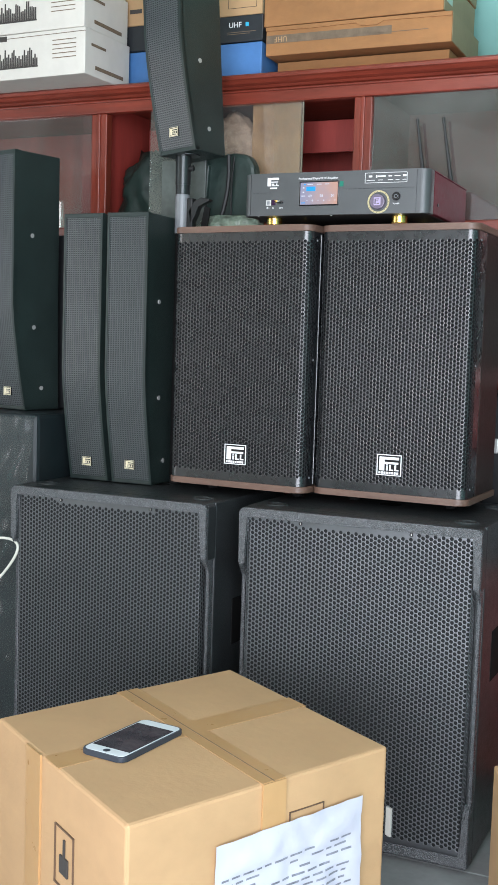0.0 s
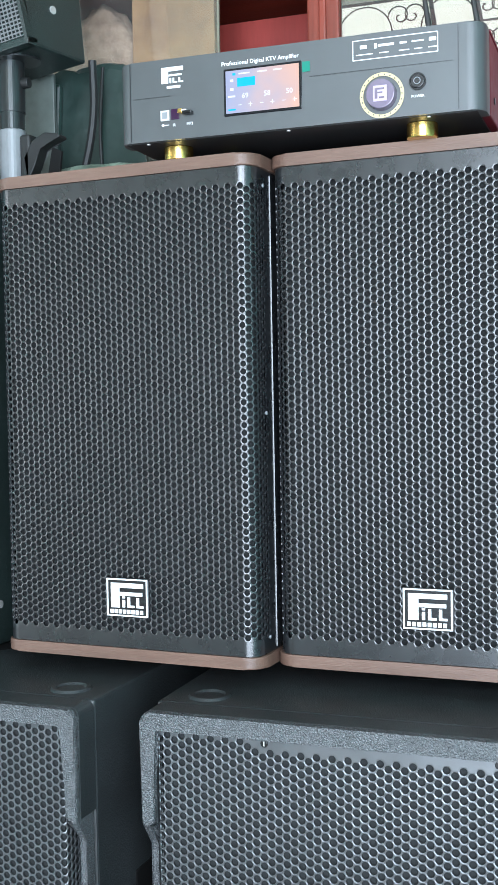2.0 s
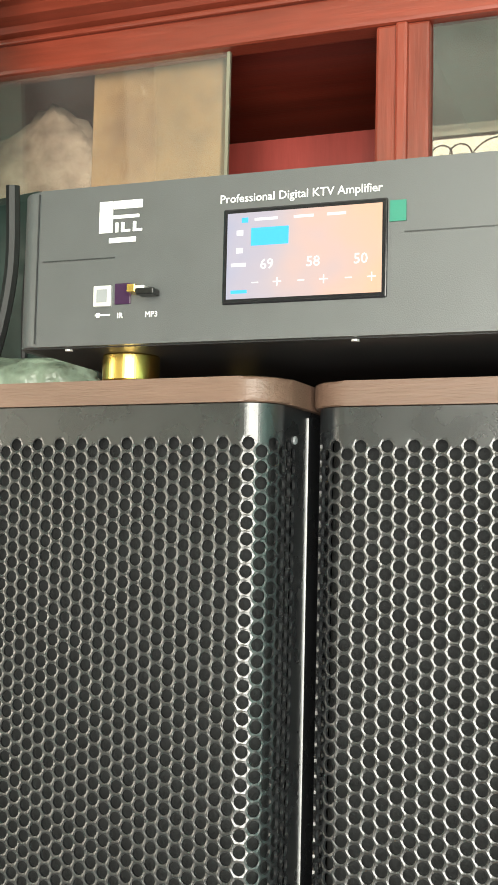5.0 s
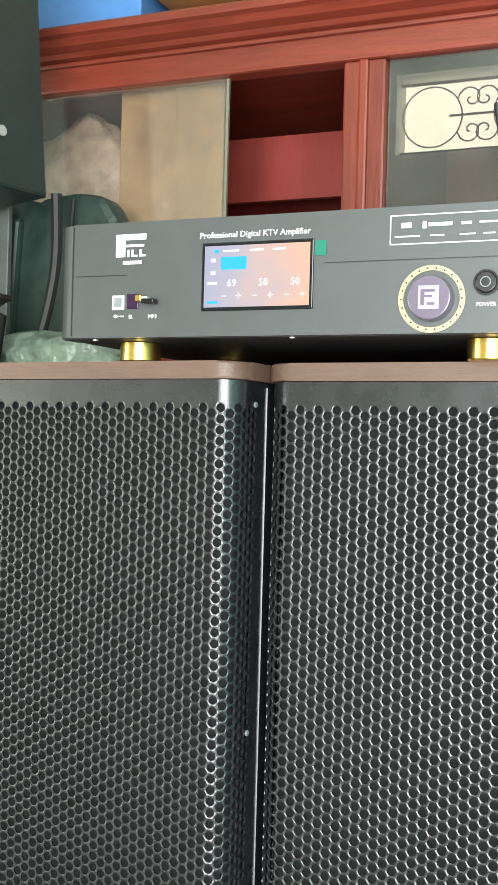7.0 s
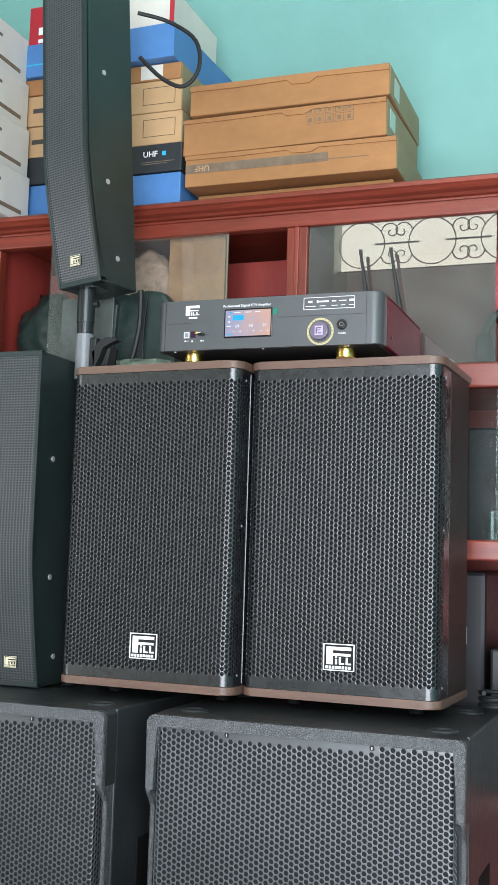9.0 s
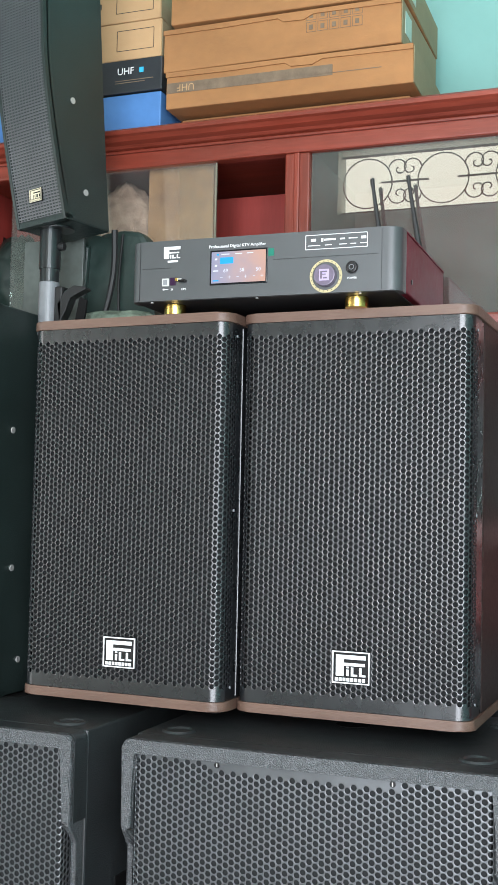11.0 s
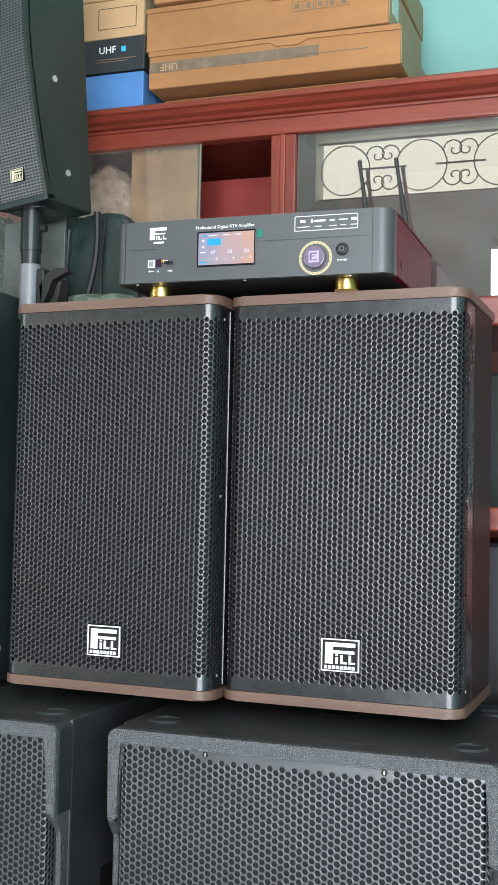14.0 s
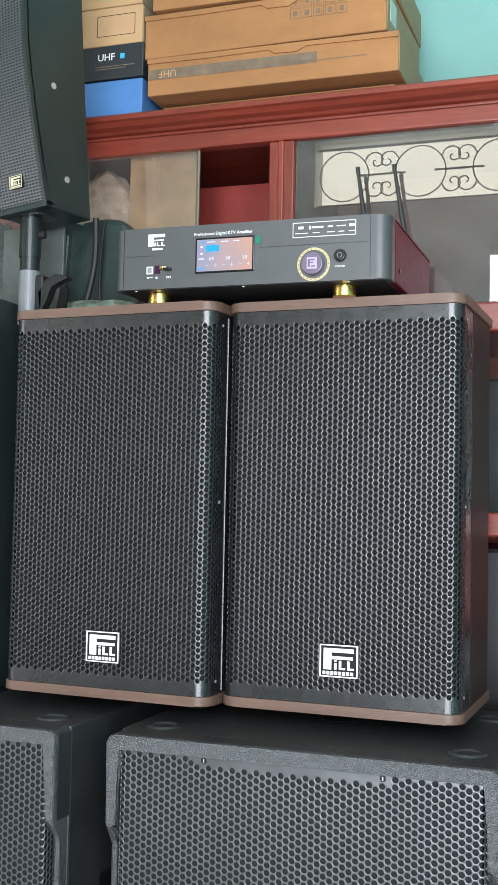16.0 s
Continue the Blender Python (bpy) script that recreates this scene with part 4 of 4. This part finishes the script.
plate = thing("grey_panel", pose(-0.478, 0.262, SUB_Z + 0.003), "pale grey-green flat panel standing behind the pole", "panel")
part("panel_sheet", rbox(-0.068, 0.068, 0, 0.008, 0, 0.88, 0.0015), mat("pale_grey_green_panel", (0.075, 0.09, 0.082), 0.4, 0, 0.4, 9, 0.2, 60), plate)

# wrapped cases at the side of the stack
case = thing("wrapped_case", pose(-1.02, -0.02, FLOOR), "dark blue case wrapped in clear crumpled plastic", "case")
part("case_body", rbox(-0.28, 0.27, 0.0, 0.33, 0, 0.953, 0.012), BLUE_PLASTIC, case)
wf = bmesh.new()
bmesh.ops.create_grid(wf, x_segments=60, y_segments=80, size=0.5)
for v in wf.verts:
    x, z = v.co.x * 0.56, (v.co.y + 0.5) * 0.95
    n = noise.noise(Vector((x * 7, z * 7, 4))) * 0.03 + abs(noise.noise(Vector((x * 18, z * 16, 9)))) * 0.022
    v.co = Vector((x - 0.005, -0.03 - n, z))
film_ob = part("wrap_film", wf, PLASTIC_WRAP, case, "clear crumpled plastic film", smooth=True)
film_ob.visible_shadow = False
lead = thing("white_lead", pose(0, 0, 0), "white cable hanging beside the subwoofer", "cable")
part("cord", tube([(-0.98, -0.09, 0.575), (-0.87, -0.1, 0.56), (-0.78, -0.1, 0.565), (-0.735, -0.12, 0.55), (-0.76, -0.12, 0.5), (-0.82, -0.12, 0.44), (-0.9, -0.12, 0.41)], 0.0035), CABLE_W, lead)

# ---------------------------------------------------------------- amplifier
AMP_Z = SUB_Z + 0.004 + SPK_H
amp = thing("karaoke_amplifier", pose(0.062, -0.019, AMP_Z, 0, 0, 0.5), "grey fronted amplifier with a wine red case on brass feet", "amplifier")
B0, B1, AL, AW = 0.014, 0.118, -0.222, 0.236
BP = B0 + 0.0045       # lower edge of the case
part("case_body", rbox(AL + 0.001, AW + 0.0003, 0.041, 0.349, BP + 0.002, B1 - 0.003, 0.002), WINE, amp, "wine red sheet metal case")
part("case_lid", rbox(AL + 0.0005, AW + 0.0012, 0.042, 0.351, B1 - 0.0025, B1, 0.0008), WINE, amp)
part("underside", rbox(AL + 0.008, AW - 0.01, 0.006, 0.3, BP - 0.0005, BP + 0.0018), AMP_BLACK, amp)
panel = part("front_panel", prism(round_rect(AL, AW, 0.0, 0.0405, 0.02, 8, True), 'z', BP, B1, 0.0012), PANEL, amp, "grey anodised front panel with rounded ends")
for x in (-0.204, 0.206):
    part("panel_joint", rbox(x - 0.0004, x + 0.0004, -0.0006, 0.002, BP + 0.002, B1 - 0.002), PANEL_DARK, panel)
part("panel_seam", rbox(0.03, 0.2, -0.0005, 0.002, B0 + 0.062, B0 + 0.0627), PANEL_DARK, panel)
part("panel_seam", rbox(-0.2, -0.15, -0.0005, 0.002, B0 + 0.058, B0 + 0.0587), PANEL_DARK, panel)
# screen
SX0, SX1, SZ0, SZ1 = -0.0785, 0.0205, B0 + 0.0255, B0 + 0.0825
scr = part("screen_frame", rbox(SX0, SX1, -0.0015, 0.004, SZ0, SZ1, 0.001), SCREEN_BEZEL, amp, "touch screen with a blue and orange menu")


def screen_mat():
    m = bpy.data.materials.new("lit_screen")
    m.use_nodes = True
    nt = m.node_tree
    p = nt.nodes["Principled BSDF"]
    tc = nt.nodes.new("ShaderNodeTexCoord")
    n = nt.nodes.new("ShaderNodeTexNoise")
    n.inputs["Scale"].default_value = 24
    n.inputs["Detail"].default_value = 2
    sep = nt.nodes.new("ShaderNodeSeparateXYZ")
    nt.links.new(tc.outputs["Object"], sep.inputs[0])
    nt.links.new(tc.outputs["Object"], n.inputs["Vector"])
    grad = nt.nodes.new("ShaderNodeMapRange")
    grad.inputs["From Min"].default_value = SX0
    grad.inputs["From Max"].default_value = SX1
    nt.links.new(sep.outputs["X"], grad.inputs["Value"])
    ad = nt.nodes.new("ShaderNodeMath")
    ad.operation = 'MULTIPLY_ADD'
    nt.links.new(n.outputs["Fac"], ad.inputs[0])
    ad.inputs[1].default_value = 0.9
    nt.links.new(grad.outputs[0], ad.inputs[2])
    cr = nt.nodes.new("ShaderNodeValToRGB")
    e = cr.color_ramp.elements
    e[0].position, e[0].color = 0.2, (0.4, 0.48, 0.72, 1)
    e[1].position, e[1].color = 0.85, (0.95, 0.58, 0.42, 1)
    q = e.new(0.5)
    q.color = (0.6, 0.54, 0.62, 1)
    sc = nt.nodes.new("ShaderNodeMath")
    sc.operation = 'MULTIPLY'
    sc.inputs[1].default_value = 0.6
    nt.links.new(ad.outputs[0], sc.inputs[0])
    nt.links.new(sc.outputs[0], cr.inputs["Fac"])
    nt.links.new(cr.outputs["Color"], p.inputs["Emission Color"])
    p.inputs["Emission Strength"].default_value = 0.9
    p.inputs["Base Color"].default_value = (0.02, 0.02, 0.025, 1)
    p.inputs["Roughness"].default_value = 0.1
    return m


part("display", rbox(SX0 + 0.003, SX1 - 0.003, -0.002, -0.001, SZ0 + 0.003, SZ1 - 0.003), screen_mat(), scr)
UI = glow("screen_white", (0.8, 0.85, 0.95), 0.9)
UI_BLUE = glow("screen_blue", (0.03, 0.42, 0.9), 1.0)
for r4 in ((SX0 + 0.018, SX0 + 0.041, SZ0 + 0.034, SZ0 + 0.0445), (SX0 + 0.006, SX0 + 0.016, SZ0 + 0.006, SZ0 + 0.008), (SX0 + 0.012, SX0 + 0.016, SZ0 + 0.048, SZ0 + 0.051)):
    part("menu_button", bars([r4], -0.0024, -0.0021), UI_BLUE, scr)
part("menu_line", bars([(SX0 + 0.02, SX0 + 0.034, SZ0 + 0.0488, SZ0 + 0.0503), (SX0 + 0.044, SX0 + 0.056, SZ0 + 0.0488, SZ0 + 0.0503), (SX0 + 0.064, SX0 + 0.075, SZ0 + 0.0488, SZ0 + 0.0503),
                        (SX0 + 0.006, SX0 + 0.015, SZ0 + 0.022, SZ0 + 0.024), (SX0 + 0.009, SX0 + 0.013, SZ0 + 0.03, SZ0 + 0.033), (SX0 + 0.009, SX0 + 0.013, SZ0 + 0.0405, SZ0 + 0.0435)], -0.0024, -0.0021), UI, scr)
for i, t in enumerate(("69", "58", "50")):
    x = SX0 + 0.028 + 0.028 * i
    part("menu_number", lettering(t, 0.0085, 0.0002), UI, scr).matrix_basis = pose(x, -0.0023, SZ0 + 0.0225)
    part("menu_sign", bars([(x - 0.009, x - 0.005, SZ0 + 0.0118, SZ0 + 0.0124), (x + 0.004, x + 0.009, SZ0 + 0.0118, SZ0 + 0.0124), (x + 0.0062, x + 0.0068, SZ0 + 0.0096, SZ0 + 0.0146)], -0.0024, -0.0021), UI, scr)
part("film_tab", rbox(SX1 + 0.001, SX1 + 0.0105, -0.001, 0.001, SZ1 - 0.014, SZ1 - 0.002), GREEN_TAPE, amp, "green protective film tab")
part("lettering", lettering("Professional Digital KTV Amplifier", 0.0071, 0.0002), WHITE_MARK, panel).matrix_basis = pose((SX0 + SX1) / 2 - 0.003, -0.0006, SZ1 + 0.0062)
part("lettering", lettering("POWER", 0.0044, 0.0002), WHITE_MARK, panel).matrix_basis = pose(0.1595, -0.0006, B0 + 0.026)
part("lettering", lettering("MP3", 0.0048, 0.0002), WHITE_MARK, panel).matrix_basis = pose(-0.124, -0.0006, B0 + 0.022)
part("lettering", lettering("IR", 0.0048, 0.0002), WHITE_MARK, panel).matrix_basis = pose(-0.145, -0.0006, B0 + 0.022)
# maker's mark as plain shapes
mx, mz = -0.145, B0 + 0.083
part("maker_mark", bars([(mx - 0.016, mx - 0.007, mz - 0.009, mz + 0.0105), (mx - 0.0065, mx + 0.013, mz + 0.0055, mz + 0.0105), (mx - 0.0065, mx + 0.011, mz - 0.0005, mz + 0.0015), (mx - 0.005, mx - 0.003, mz - 0.009, mz - 0.003),
                         (mx - 0.001, mx + 0.001, mz - 0.009, mz - 0.003), (mx + 0.001, mx + 0.005, mz - 0.009, mz - 0.0075), (mx + 0.007, mx + 0.009, mz - 0.009, mz - 0.003), (mx + 0.009, mx + 0.013, mz - 0.009, mz - 0.0075),
                         (mx - 0.009, mx + 0.009, mz - 0.0155, mz - 0.0125)], -0.0007, 0.001), WHITE_MARK, panel)
usb = part("usb_socket", rbox(-0.163, -0.151, -0.002, 0.004, B0 + 0.028, B0 + 0.041, 0.0006), CHROME, amp, "square steel socket")
part("socket_mouth", rbox(-0.1605, -0.1535, -0.0024, -0.0012, B0 + 0.0305, B0 + 0.0385), GREY_TUBE, usb)
part("socket_mark", bars([(-0.162, -0.152, B0 + 0.0225, B0 + 0.0233), (-0.161, -0.159, B0 + 0.0215, B0 + 0.0243)], -0.0007, 0.001), WHITE_MARK, panel)
part("sensor_window", rbox(-0.149, -0.138, -0.001, 0.003, B0 + 0.029, B0 + 0.042, 0.0005), mat("dark_purple_window", (0.03, 0.01, 0.035), 0.1), amp)
stick = part("memory_stick", rbox(-0.1305, -0.1185, -0.0105, -0.0015, B0 + 0.0325, B0 + 0.0365, 0.0009), BLACK_SCREW, amp, "black memory stick with a brass plug")
part("plug", rbox(-0.137, -0.1315, -0.009, 0.003, B0 + 0.0345, B0 + 0.0395, 0.0006), BRASS, stick, "brass plug")
part("plug_sleeve", rbox(-0.132, -0.1255, -0.0085, 0.003, B0 + 0.0362, B0 + 0.0385, 0.0005), CHROME, stick, "steel sleeve")
# knob with ring
kx, kz = 0.1175, B0 + 0.031
part("knob_ring", disc_ring(kx, kz, 0.0222, 0.0262, -0.0016, 0.001), GOLD_RING, amp, "gold printed ring")
for k in range(22):
    a = 2 * math.pi * k / 22
    part("ring_dot", cyl((kx + 0.0238 * math.cos(a), -0.0021, kz + 0.0238 * math.sin(a)), (kx + 0.0238 * math.cos(a), -0.0012, kz + 0.0238 * math.sin(a)), 0.0008, seg=8), PANEL_DARK, amp)
kn = part("knob", cyl((kx, -0.011, kz), (kx, 0.001, kz), 0.0168, 0.018, 40, bevel=0.001), PURPLE, amp, "round knob with a lit centre", smooth=False)
part("knob_light", rbox(kx - 0.008, kx + 0.008, -0.0118, -0.0105, kz - 0.009, kz + 0.009, 0.0002), glow("knob_glow", (0.75, 0.66, 0.95), 0.75), kn)
part("knob_mark", bars([(kx - 0.006, kx - 0.003, kz - 0.006, kz + 0.006), (kx - 0.003, kx + 0.005, kz + 0.004, kz + 0.006), (kx - 0.003, kx + 0.003, kz, kz + 0.0015), (kx - 0.001, kx + 0.005, kz - 0.006, kz - 0.004)], -0.0124, -0.0117), PURPLE, kn)
pb = part("power_button", cyl((0.1595, -0.005, B0 + 0.0425), (0.1595, 0.002, B0 + 0.0425), 0.0082, seg=32, bevel=0.0012), BADGE, amp, "round black power button")
part("button_ring", disc_ring(0.1595, B0 + 0.0425, 0.0085, 0.0098, -0.003, 0.001), BLACK_SCREW, amp)
part("button_mark", disc_ring(0.1595, B0 + 0.0425, 0.0034, 0.0041, -0.0056, -0.0049, 24), GREY_TUBE, pb)
# framed row of function marks
fx0, fx1, fz0, fz1 = 0.083, 0.1825, B0 + 0.074, B0 + 0.0965
part("function_frame", bars([(fx0, fx1, fz1, fz1 + 0.0008), (fx0, fx1, fz0, fz0 + 0.0008), (fx0, fx0 + 0.0008, fz0, fz1), (fx1, fx1 + 0.0008, fz0, fz1)], -0.0006, 0.001), WHITE_MARK, panel)
for r4 in ([(fx0 + 0.009, fx0 + 0.017, fz0 + 0.013, fz0 + 0.017), (fx0 + 0.026, fx0 + 0.029, fz0 + 0.012, fz0 + 0.0175), (fx0 + 0.0305, fx0 + 0.049, fz0 + 0.0135, fz0 + 0.0162), (fx0 + 0.056, fx0 + 0.064, fz0 + 0.0138, fz0 + 0.016), (fx0 + 0.07, fx0 + 0.084, fz0 + 0.0143, fz0 + 0.0157), (fx0 + 0.09, fx0 + 0.098, fz0 + 0.0132, fz0 + 0.0172)]
           + [(fx0 + a, fx0 + a + b2, fz0 + 0.0058, fz0 + 0.0068) for a, b2 in ((0.004, 0.02), (0.032, 0.011), (0.055, 0.012), (0.073, 0.009), (0.089, 0.01))]):
    part("function_mark", bars([r4], -0.0006, 0.001), WHITE_MARK, panel)
for x in (-0.158, 0.156):
    for y in (0.044, 0.26):
        part("foot", cyl((x, y, 0), (x, y, BP), 0.0185, seg=80, bevel=0.0015), BRASS, amp, "polished brass foot")
for x in (-0.185, 0.0, 0.17):
    part("panel_screw", cyl((x, 0.01, BP - 0.0015), (x, 0.01, BP + 0.001), 0.0025, seg=10), CHROME, amp)
part("side_screw", cyl((AW - 0.001, 0.075, B0 + 0.03), (AW + 0.002, 0.075, B0 + 0.03), 0.004, seg=12), BLACK_SCREW, amp)
for x, tip in ((0.134, 0.103), (0.206, 0.171)):
    a = part("antenna", cyl((x, 0.359, B0 + 0.05), (tip, 0.344, 0.288), 0.0072, 0.0032, 14), ANT, amp, "thin black aerial")
    part("antenna_base", cyl((x, 0.35, B0 + 0.04), (x, 0.362, B0 + 0.04), 0.006, seg=12), ANT, a)
    part("antenna_tip", cyl((tip, 0.344, 0.286), (tip - 0.001, 0.3435, 0.299), 0.0042, 0.004, 12), ANT, a)

# ---------------------------------------------------------------- carton with a phone in front
BOX_H = 0.442
bx = thing("carton", pose(0.0, 0.0, FLOOR), "large taped brown carton standing on the floor", "box")
back, e1, e2 = Vector((-0.022, -0.312)), Vector((0.456, -0.296)), Vector((-0.238, -0.515))


def quad(s, t):
    return back + e1 * s + e2 * t


def bpt(s, t):
    p = quad(s, t)
    return (p.x, p.y)


bb = prism([bpt(0, 0), bpt(0, 1), bpt(1, 1), bpt(1, 0)], 'z', 0, BOX_H, 0.006)
bmesh.ops.subdivide_edges(bb, edges=bb.edges[:], cuts=9, use_grid_fill=True)
for v in bb.verts:
    if v.co.z < BOX_H - 0.002:
        q = noise.noise(v.co * 9) * 0.002
        v.co.x += q
        v.co.y -= q
part("box_body", bb, CARD_PALE, bx)


def strip(s0, s1, t0, t1, z0, z1):
    return prism([bpt(s0, t0), bpt(s0, t1), bpt(s1, t1), bpt(s1, t0)], 'z', z0, z1)


part("tape", strip(0.42, 0.53, 0.0, 1.0, BOX_H - 0.001, BOX_H + 0.0006), TAPE, bx)
part("tape", strip(0.0, 1.0, 0.44, 0.53, BOX_H - 0.001, BOX_H + 0.0009), TAPE, bx)
part("tape", strip(1.0, 1.007, 0.44, 0.53, BOX_H - 0.16, BOX_H), TAPE, bx)
part("tape", strip(0.28, 0.4, 1.0, 1.007, 0.0, BOX_H), TAPE, bx)
part("flap_gap", strip(0.0, 1.0, 0.483, 0.487, BOX_H, BOX_H + 0.0012), INK_SOFT, bx)

def on_face(t, z, out):
    """A point on the carton's taped side: t along it, z its height, out its distance from it."""
    p = quad(1.0, t)
    n = Vector((e2.y, -e2.x)).normalized()
    n = n if n.dot(e1) > 0 else -n
    return (p.x + n.x * out, p.y + n.y * out, z)


CORN = ((0.705, BOX_H - 0.076), (0.122, BOX_H - 0.071), (0.127, BOX_H - 0.285), (0.712, BOX_H - 0.29))


def sheet_pt(u, v, lift):
    t = (1 - v) * ((1 - u) * CORN[0][0] + u * CORN[1][0]) + v * ((1 - u) * CORN[3][0] + u * CORN[2][0])
    z = (1 - v) * ((1 - u) * CORN[0][1] + u * CORN[1][1]) + v * ((1 - u) * CORN[3][1] + u * CORN[2][1])
    crease = 0.006 * abs(noise.noise(Vector((u * 3.5, v * 3.0, 5.0)))) + 0.004 * noise.noise(Vector((u * 9, v * 7, 1.0)))
    return on_face(t, z, 0.007 + crease + lift)


def sheet_mesh(u0, u1, v0, v1, nu, nv, lift):
    b = bmesh.new()
    g = [[b.verts.new(sheet_pt(u0 + (u1 - u0) * i / nu, v0 + (v1 - v0) * j / nv, lift)) for i in range(nu + 1)] for j in range(nv + 1)]
    for j in range(nv):
        for i in range(nu):
            b.faces.new((g[j][i], g[j][i + 1], g[j + 1][i + 1], g[j + 1][i]))
    return b


part("shipping_sheet", sheet_mesh(0, 1, 0, 1, 40, 28, 0.0), PAPER, bx, "creased white sheet with rows of printed lines", smooth=True)
SHEET_INK = mat("grey_sheet_ink", (0.2, 0.21, 0.25), 0.7, 0, 0.4, 60)
rl = random.Random(3)
for k in range(12):
    u = 0.04
    v = 0.28 + 0.056 * k
    while u < 0.9:
        w2 = rl.uniform(0.03, 0.09)
        if rl.random() < 0.85:
            part("printed_word", sheet_mesh(u, min(0.93, u + w2), v, v + 0.017, 5, 1, 0.0007), SHEET_INK, bx)
        u += w2 + 0.02
BOX_LINE = mat("brown_box_line", (0.12, 0.075, 0.045), 0.7)
part("printed_frame", strip(1.0005, 1.006, 0.28, 0.42, BOX_H - 0.0635, BOX_H - 0.062), BOX_LINE, bx)
for t0 in (0.28, 0.418):
    part("printed_frame", strip(1.0005, 1.006, t0, t0 + 0.003, BOX_H - 0.085, BOX_H - 0.062), BOX_LINE, bx)
for z0, z1 in ((0.247, 0.249), (0.347, 0.349)):
    part("printed_frame", strip(0.52, 0.66, 1.0005, 1.006, z0, z1), BOX_LINE, bx)
for s0 in (0.52, 0.657):
    part("printed_frame", strip(s0, s0 + 0.003, 1.0005, 1.006, 0.247, 0.349), BOX_LINE, bx)
part("printed_glass", strip(0.56, 0.62, 1.0005, 1.006, 0.272, 0.302), INK, bx)
part("printed_glass", strip(0.585, 0.595, 1.0005, 1.006, 0.302, 0.332), INK, bx)
part("loose_tape_end", strip(1.0, 1.024, -0.012, -0.004, BOX_H - 0.165, BOX_H - 0.112), mat("clear_tape", (0.3, 0.31, 0.29), 0.2), bx)

ph = thing("smartphone", pose(0.062, -0.91, FLOOR + BOX_H + 0.001, 0, 0, 0), "white fronted smartphone in a dark case lying on the carton", "phone")


def phone():
    part("phone_case", prism(round_rect(-0.042, 0.042, -0.085, 0.085, 0.012), 'z', 0, 0.0095, 0.0015), PHONE_CASE, ph)
    part("phone_front", prism(round_rect(-0.0385, 0.0385, -0.0815, 0.0815, 0.01), 'z', 0.009, 0.0102), PHONE_WHITE, ph)
    part("phone_screen", rbox(-0.0365, 0.0365, -0.06, 0.06, 0.0098, 0.0106), PHONE_SCREEN, ph, "dark phone screen with faint reflections")
    part("home_button", cyl((0, -0.071, 0.0098), (0, -0.071, 0.0105), 0.006), PHONE_CASE, ph)


phone()
ph.matrix_basis = pose(0.03, -0.82, FLOOR + BOX_H + 0.001, 0, 0, -6) @ Matrix.Diagonal((1.1, 1.1, 1.0, 1.0))

box2 = thing("carton", pose(0.785, -0.42, FLOOR, 0, 0, 25), "brown carton standing on the floor beside the subwoofer", "box")
part("box_body", rbox(-0.16, 0.2, -0.12, 0.16, 0, 0.345, 0.004), CARD_PALE, box2)
part("tape", rbox(-0.03, 0.02, -0.1215, 0.16, 0.2, 0.346), TAPE, box2)

# ---------------------------------------------------------------- floor tiles
tile_mesh = None
for i in range(14):
    for j in range(9):
        if tile_mesh is None:
            t = part("floor_tile", rbox(-0.198, 0.198, -0.198, 0.198, -0.004, 0.0, 0.0015, 1), TILE, floor_ob)
            tile_mesh = t.data
        else:
            t = new("floor_tile", tile_mesh)
            t.parent = floor_ob
        t.location = (-2.8 + 0.4 * i, -2.7 + 0.4 * j, FLOOR)

coil = thing("cable_coil", pose(0.475, 0.27, SUB_Z + 0.001), "black signal cable coiled on the subwoofer", "cable")
part("cord", tube([(0.035 * math.cos(a) * (1 + 0.12 * math.sin(3 * a)), 0.045 * math.sin(a), 0.006 + 0.006 * a / 3) for a in [0.5 * q for q in range(34)]], 0.0045), CABLE, coil)
for z in (0.004, 0.03):
    part("plug", cyl((0.03, -0.03, 0.01 + z), (0.05, -0.03, 0.01 + z), 0.005, seg=12), CHROME, coil)
